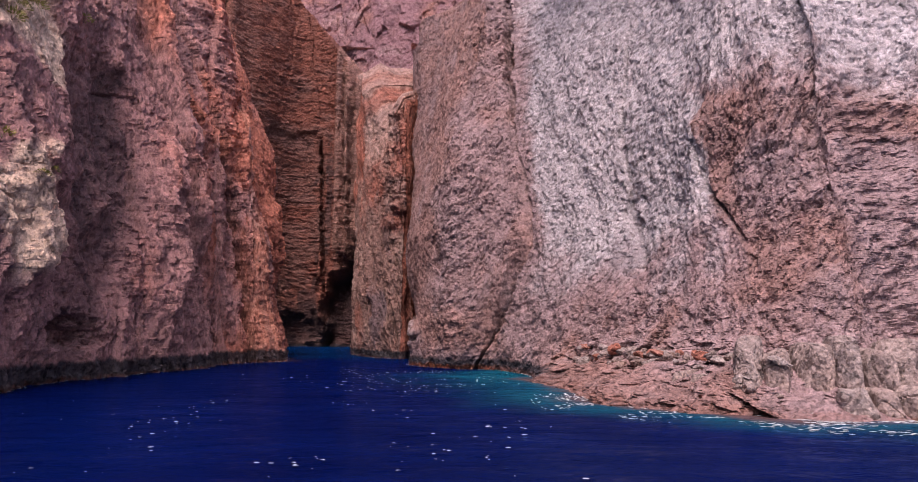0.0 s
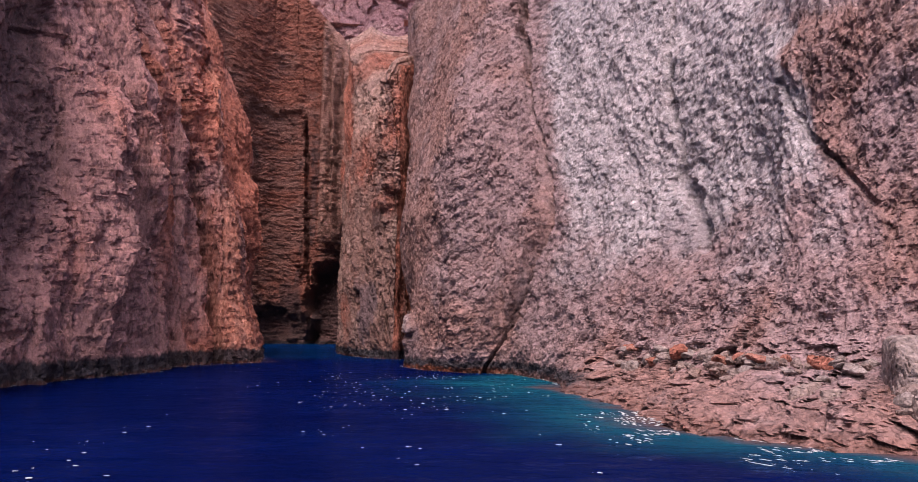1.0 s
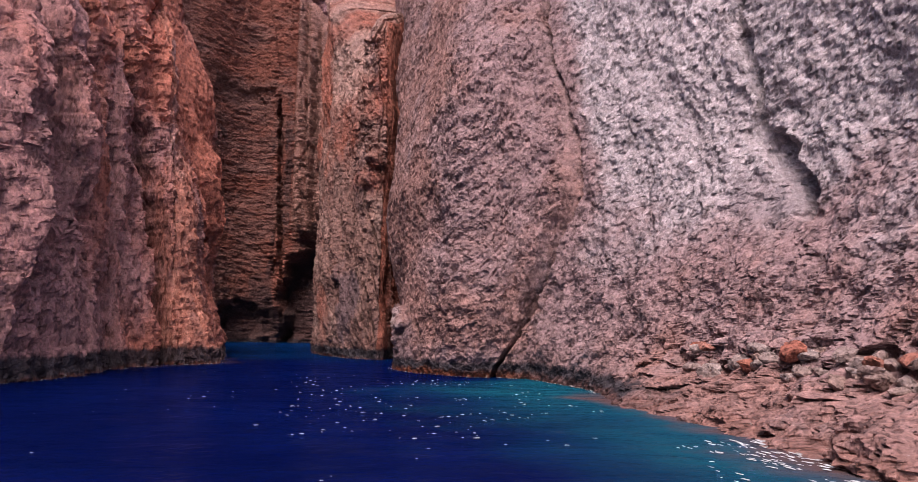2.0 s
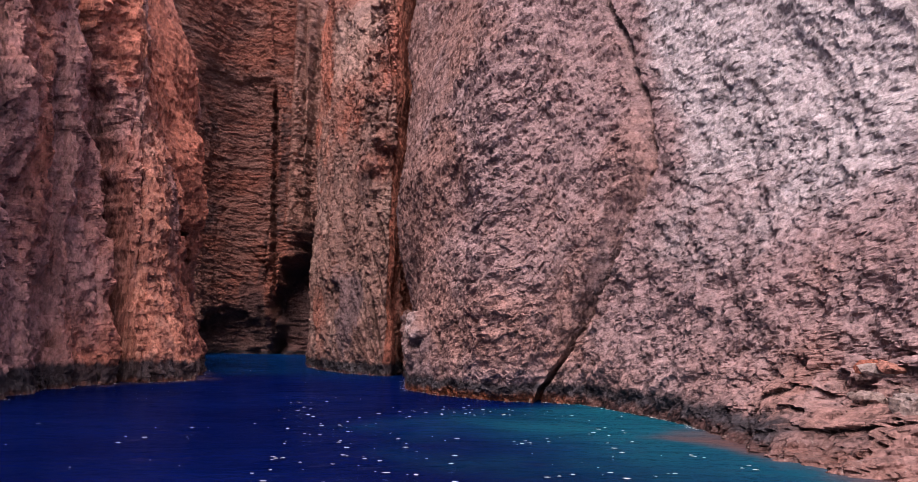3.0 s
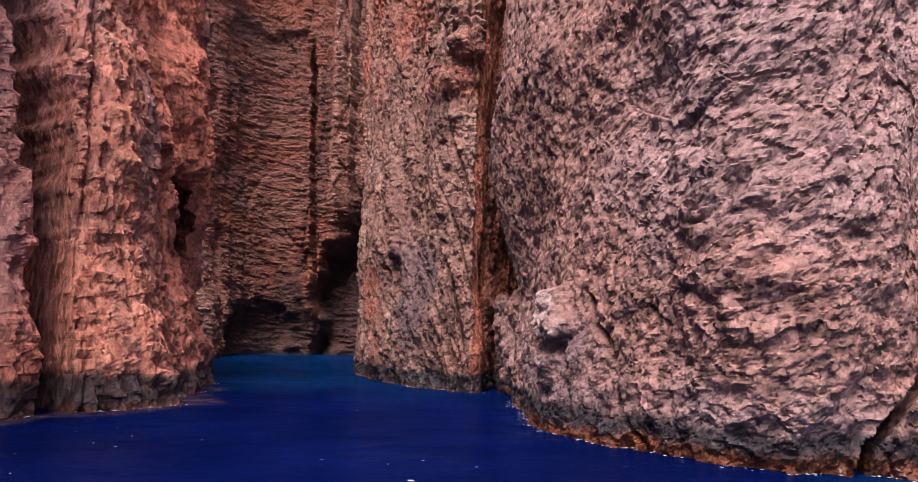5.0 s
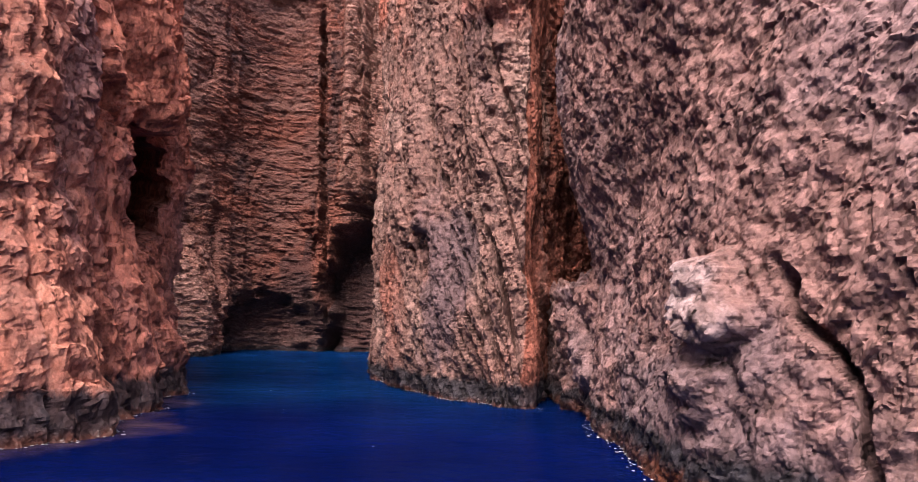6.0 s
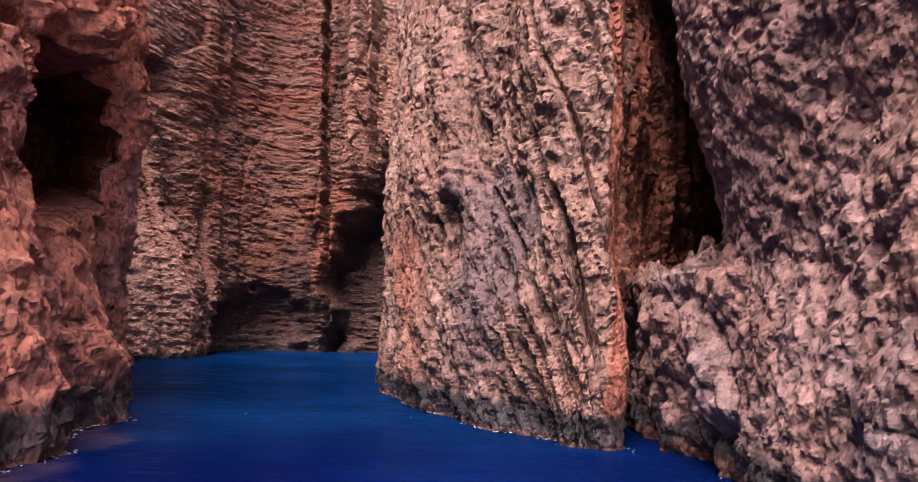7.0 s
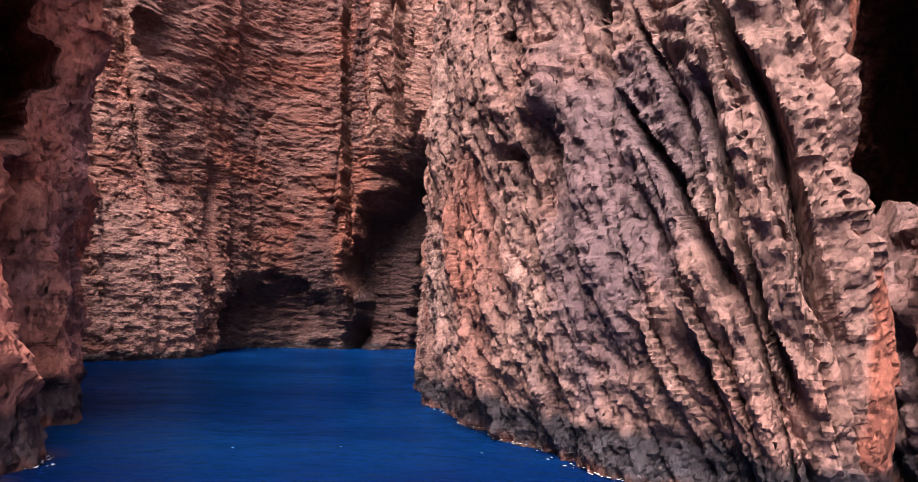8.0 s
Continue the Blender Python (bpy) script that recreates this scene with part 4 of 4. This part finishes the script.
def outcrop(s0, widths, high, deep, out, seed):
    """A rock mass on the shore, split by upright joints into blocks that touch."""
    k = int(np.argmin(np.abs(SHORE.s - s0 - sum(widths) / 2)))
    base = new("rock_outcrop")
    base.location = (*SHORE.xy[k], 0.0)
    tagged(base, "grey-brown jointed rock outcrop rising from the shore bench", "rock", "outcrops on the shore bench")
    s = s0
    for q, w in enumerate(widths):
        k = int(np.argmin(np.abs(SHORE.s - s - w / 2)))
        nm, h = SHORE.normal[k], high * rng.uniform(0.82, 1.08)
        x, y = SHORE.xy[k] + nm * (out + rng.uniform(-0.15, 0.15))
        ob = new("block", block_mesh("block", seed + q * 17, (w * 0.49, deep * rng.uniform(0.85, 1.1), h * 0.62), ROCK_BENCH))
        ob.parent = base
        ob.location = Vector((x, y, h * 0.40)) - base.location
        ob.rotation_euler = (rng.uniform(-0.06, 0.06), rng.uniform(-0.10, 0.10), math.atan2(nm[0], -nm[1]) + rng.uniform(-0.12, 0.12))
        s += w


outcrop(39.3, (0.8, 0.75, 0.95, 0.7, 0.85, 1.3, 1.6), 2.05, 0.85, -0.2, 520)
outcrop(37.6, (0.7, 0.9, 0.8), 1.05, 0.7, -0.3, 640)
outcrop(41.6, (0.8, 0.6, 0.9, 0.7), 0.75, 0.5, 0.75, 760)
# smaller broken stones
for q in range(80):
    s0, back = rng.uniform(28.5, 41), rng.uniform(0.3, 1.9)
    k = int(np.argmin(np.abs(SHORE.s - s0)))
    x, y = SHORE.xy[k] - SHORE.normal[k] * back
    r = rng.uniform(0.09, 0.26)
    me = boulder_mesh("stone", 60 + q, (r * rng.uniform(0.9, 1.5), r * rng.uniform(0.7, 1.0), r * rng.uniform(0.5, 0.8)), ROCK_RED if q % 9 == 4 else ROCK_BENCH, 3, 10)
    ob = new("stone", me)
    x, y, z = resting(x, y)
    ob.location = (x, y, z + r * 0.15)
    ob.rotation_euler = (rng.uniform(-0.4, 0.4), rng.uniform(-0.4, 0.4), rng.uniform(0, 6.28))
    tagged(ob, "rust-red broken stone lying on the shore bench" if q % 9 == 4 else "grey-brown broken stone lying on the shore bench", "stone", "stones on the shore bench")


def flecks(name, places, sizes, turns, stretch, label, lift=0.012):
    """Many small ragged white films that float on the sea, as foam and as painted sun glints."""
    n, m = len(places), 9
    g = np.random.default_rng(len(places))
    a = np.linspace(0, 2 * np.pi, m, endpoint=False)[None] + g.uniform(-0.2, 0.2, (n, m))
    rad = sizes[:, None] * g.uniform(0.45, 1.1, (n, m))
    u, w = rad * np.cos(a) * stretch, rad * np.sin(a)
    c, t = np.cos(turns)[:, None], np.sin(turns)[:, None]
    ring = np.stack([places[:, :1] + u * c - w * t, places[:, 1:2] + u * t + w * c, np.full((n, m), lift)], -1)
    mid = np.concatenate([places, np.full((n, 1), lift + 0.004)], 1)[:, None] + np.stack([0 * sizes, 0 * sizes, 0.05 * sizes], -1)[:, None]
    v = np.concatenate([ring, mid], 1).reshape(-1, 3)
    base = (np.arange(n) * (m + 1))[:, None, None]
    q = np.arange(m)
    tri = base + np.stack([q, (q + 1) % m, np.full(m, m)], -1)[None]
    ob = mesh_object(name, v, tri.reshape(-1, 3), FOAM_GLINT)
    return tagged(ob, label, "foam", kind="stuff")


def shoreline(face, s0, s1, n, reach, seed):
    """Random places just off the waterline of a face."""
    g = np.random.default_rng(seed)
    s = g.uniform(s0, s1, n)
    p, _ = face.place(s, np.full(n, 0.02))
    nm = np.stack([np.interp(s, face.s, face.normal[:, c]) for c in (0, 1)], 1)
    off = reach * g.uniform(0, 1, n) ** 1.7
    return p[:, :2] + nm * off[:, None], np.arctan2(nm[:, 0], -nm[:, 1]), g


p, turn, g = shoreline(FACES["right"], 34, 46, 1500, 2.4, 3)
keep = vnoise(p[:, 0] * 1.1, p[:, 1] * 1.6, 601) > -0.1
flecks("foam_swash", p[keep], g.uniform(0.008, 0.04, len(p))[keep], turn[keep], 3.4, "white lace of foam washing off the shore bench")
p, turn, g = shoreline(FACES["left"], 56, 92, 520, 0.16, 4)
flecks("foam_edge", p, g.uniform(0.008, 0.03, len(p)), turn, 1.8, "thin line of white foam along the cliff foot")
p, turn, g = shoreline(FACES["fin"], 15, 28, 160, 0.2, 5)
flecks("foam_edge", p, g.uniform(0.01, 0.03, len(p)), turn, 1.6, "thin line of white foam along the buttress foot")
p, turn, g = shoreline(FACES["right"], 7, 26, 220, 0.2, 6)
flecks("foam_edge", p, g.uniform(0.01, 0.03, len(p)), turn, 1.6, "thin line of white foam along the pale cliff foot")
# sun glints on open water, built as floating white flecks
g = np.random.default_rng(11)
p = np.stack([g.normal(-2.5, 3.0, 800), g.uniform(7, 36, 800)], 1)
keep = (vnoise(p[:, 0] / 1.4, p[:, 1] / 2.4, 605) > 0.05) & (p[:, 0] < 3) & (p[:, 0] > -11)
flecks("glint_flecks", p[keep], g.uniform(0.008, 0.044, 800)[keep], g.uniform(-0.4, 0.4, 800)[keep], 1.6, "scattered white flecks for sun glints on deep blue water")
p = np.stack([g.uniform(-12, 1, 60), g.uniform(24, 52, 60)], 1)
keep = (p[:, 0] > -11.5) & (p[:, 0] < -3.5)
flecks("glint_flecks", p[keep], g.uniform(0.006, 0.018, 60)[keep], g.uniform(-0.4, 0.4, 60)[keep], 1.6, "few white flecks for sun glints inside the cove")


def shrub(x, y, z, size, seed):
    """A low tuft of dry yellow-green leaves growing from a ledge."""
    g = np.random.default_rng(seed)
    n = 150
    d = g.normal(size=(n, 3))
    d /= np.linalg.norm(d, axis=1)[:, None]
    d[:, 2] = np.abs(d[:, 2])
    c = d * (size * g.uniform(0.3, 1.0, n) ** 0.6)[:, None] * np.array([1, 1, 0.7])
    side = np.cross(d, g.normal(size=(n, 3)))
    side /= np.linalg.norm(side, axis=1)[:, None] + 1e-9
    ln, wd = size * g.uniform(0.18, 0.34, n)[:, None], size * 0.05
    v = np.stack([c - side * wd, c + side * wd, c + d * ln + side * wd * 0.4, c + d * ln - side * wd * 0.4], 1).reshape(-1, 3)
    base = new("shrub")
    base.location = (x, y, z)
    mesh_object("leaves", v, np.arange(n * 4).reshape(-1, 4), LEAF).parent = base
    # woody stems, thin three-sided rods from the root to the tufts
    ends = c[:: n // 9] * 0.9
    rods, tri = [], []
    for e in ends:
        k = len(rods)
        rods += [(size * 0.02 * math.cos(a), size * 0.02 * math.sin(a), -0.1) for a in (0, 2.1, 4.2)] + [tuple(e)]
        tri += [(k, k + 1, k + 3), (k + 1, k + 2, k + 3), (k + 2, k, k + 3)]
    mesh_object("stems", np.array(rods), np.array(tri), STEM).parent = base
    return tagged(base, "small dry yellow-green shrub growing on a cliff ledge", "shrub", "shrubs on the cliff")


for q, (s0, z0, size) in enumerate([(60.9, 12.6, 0.45), (61.6, 13.3, 0.35), (66.3, 15.3, 0.4), (75.3, 21.5, 0.5), (76.6, 16.6, 0.35), (62.4, 7.6, 0.3), (60.4, 8.3, 0.4), (61.2, 7.2, 0.25), (63.0, 14.0, 0.4), (59.8, 13.0, 0.5)]):
    p, _ = FACES["left"].place(np.array([s0]), np.array([z0]))
    shrub(p[0, 0] + 0.05, p[0, 1], z0 - 0.05, size, 700 + q)
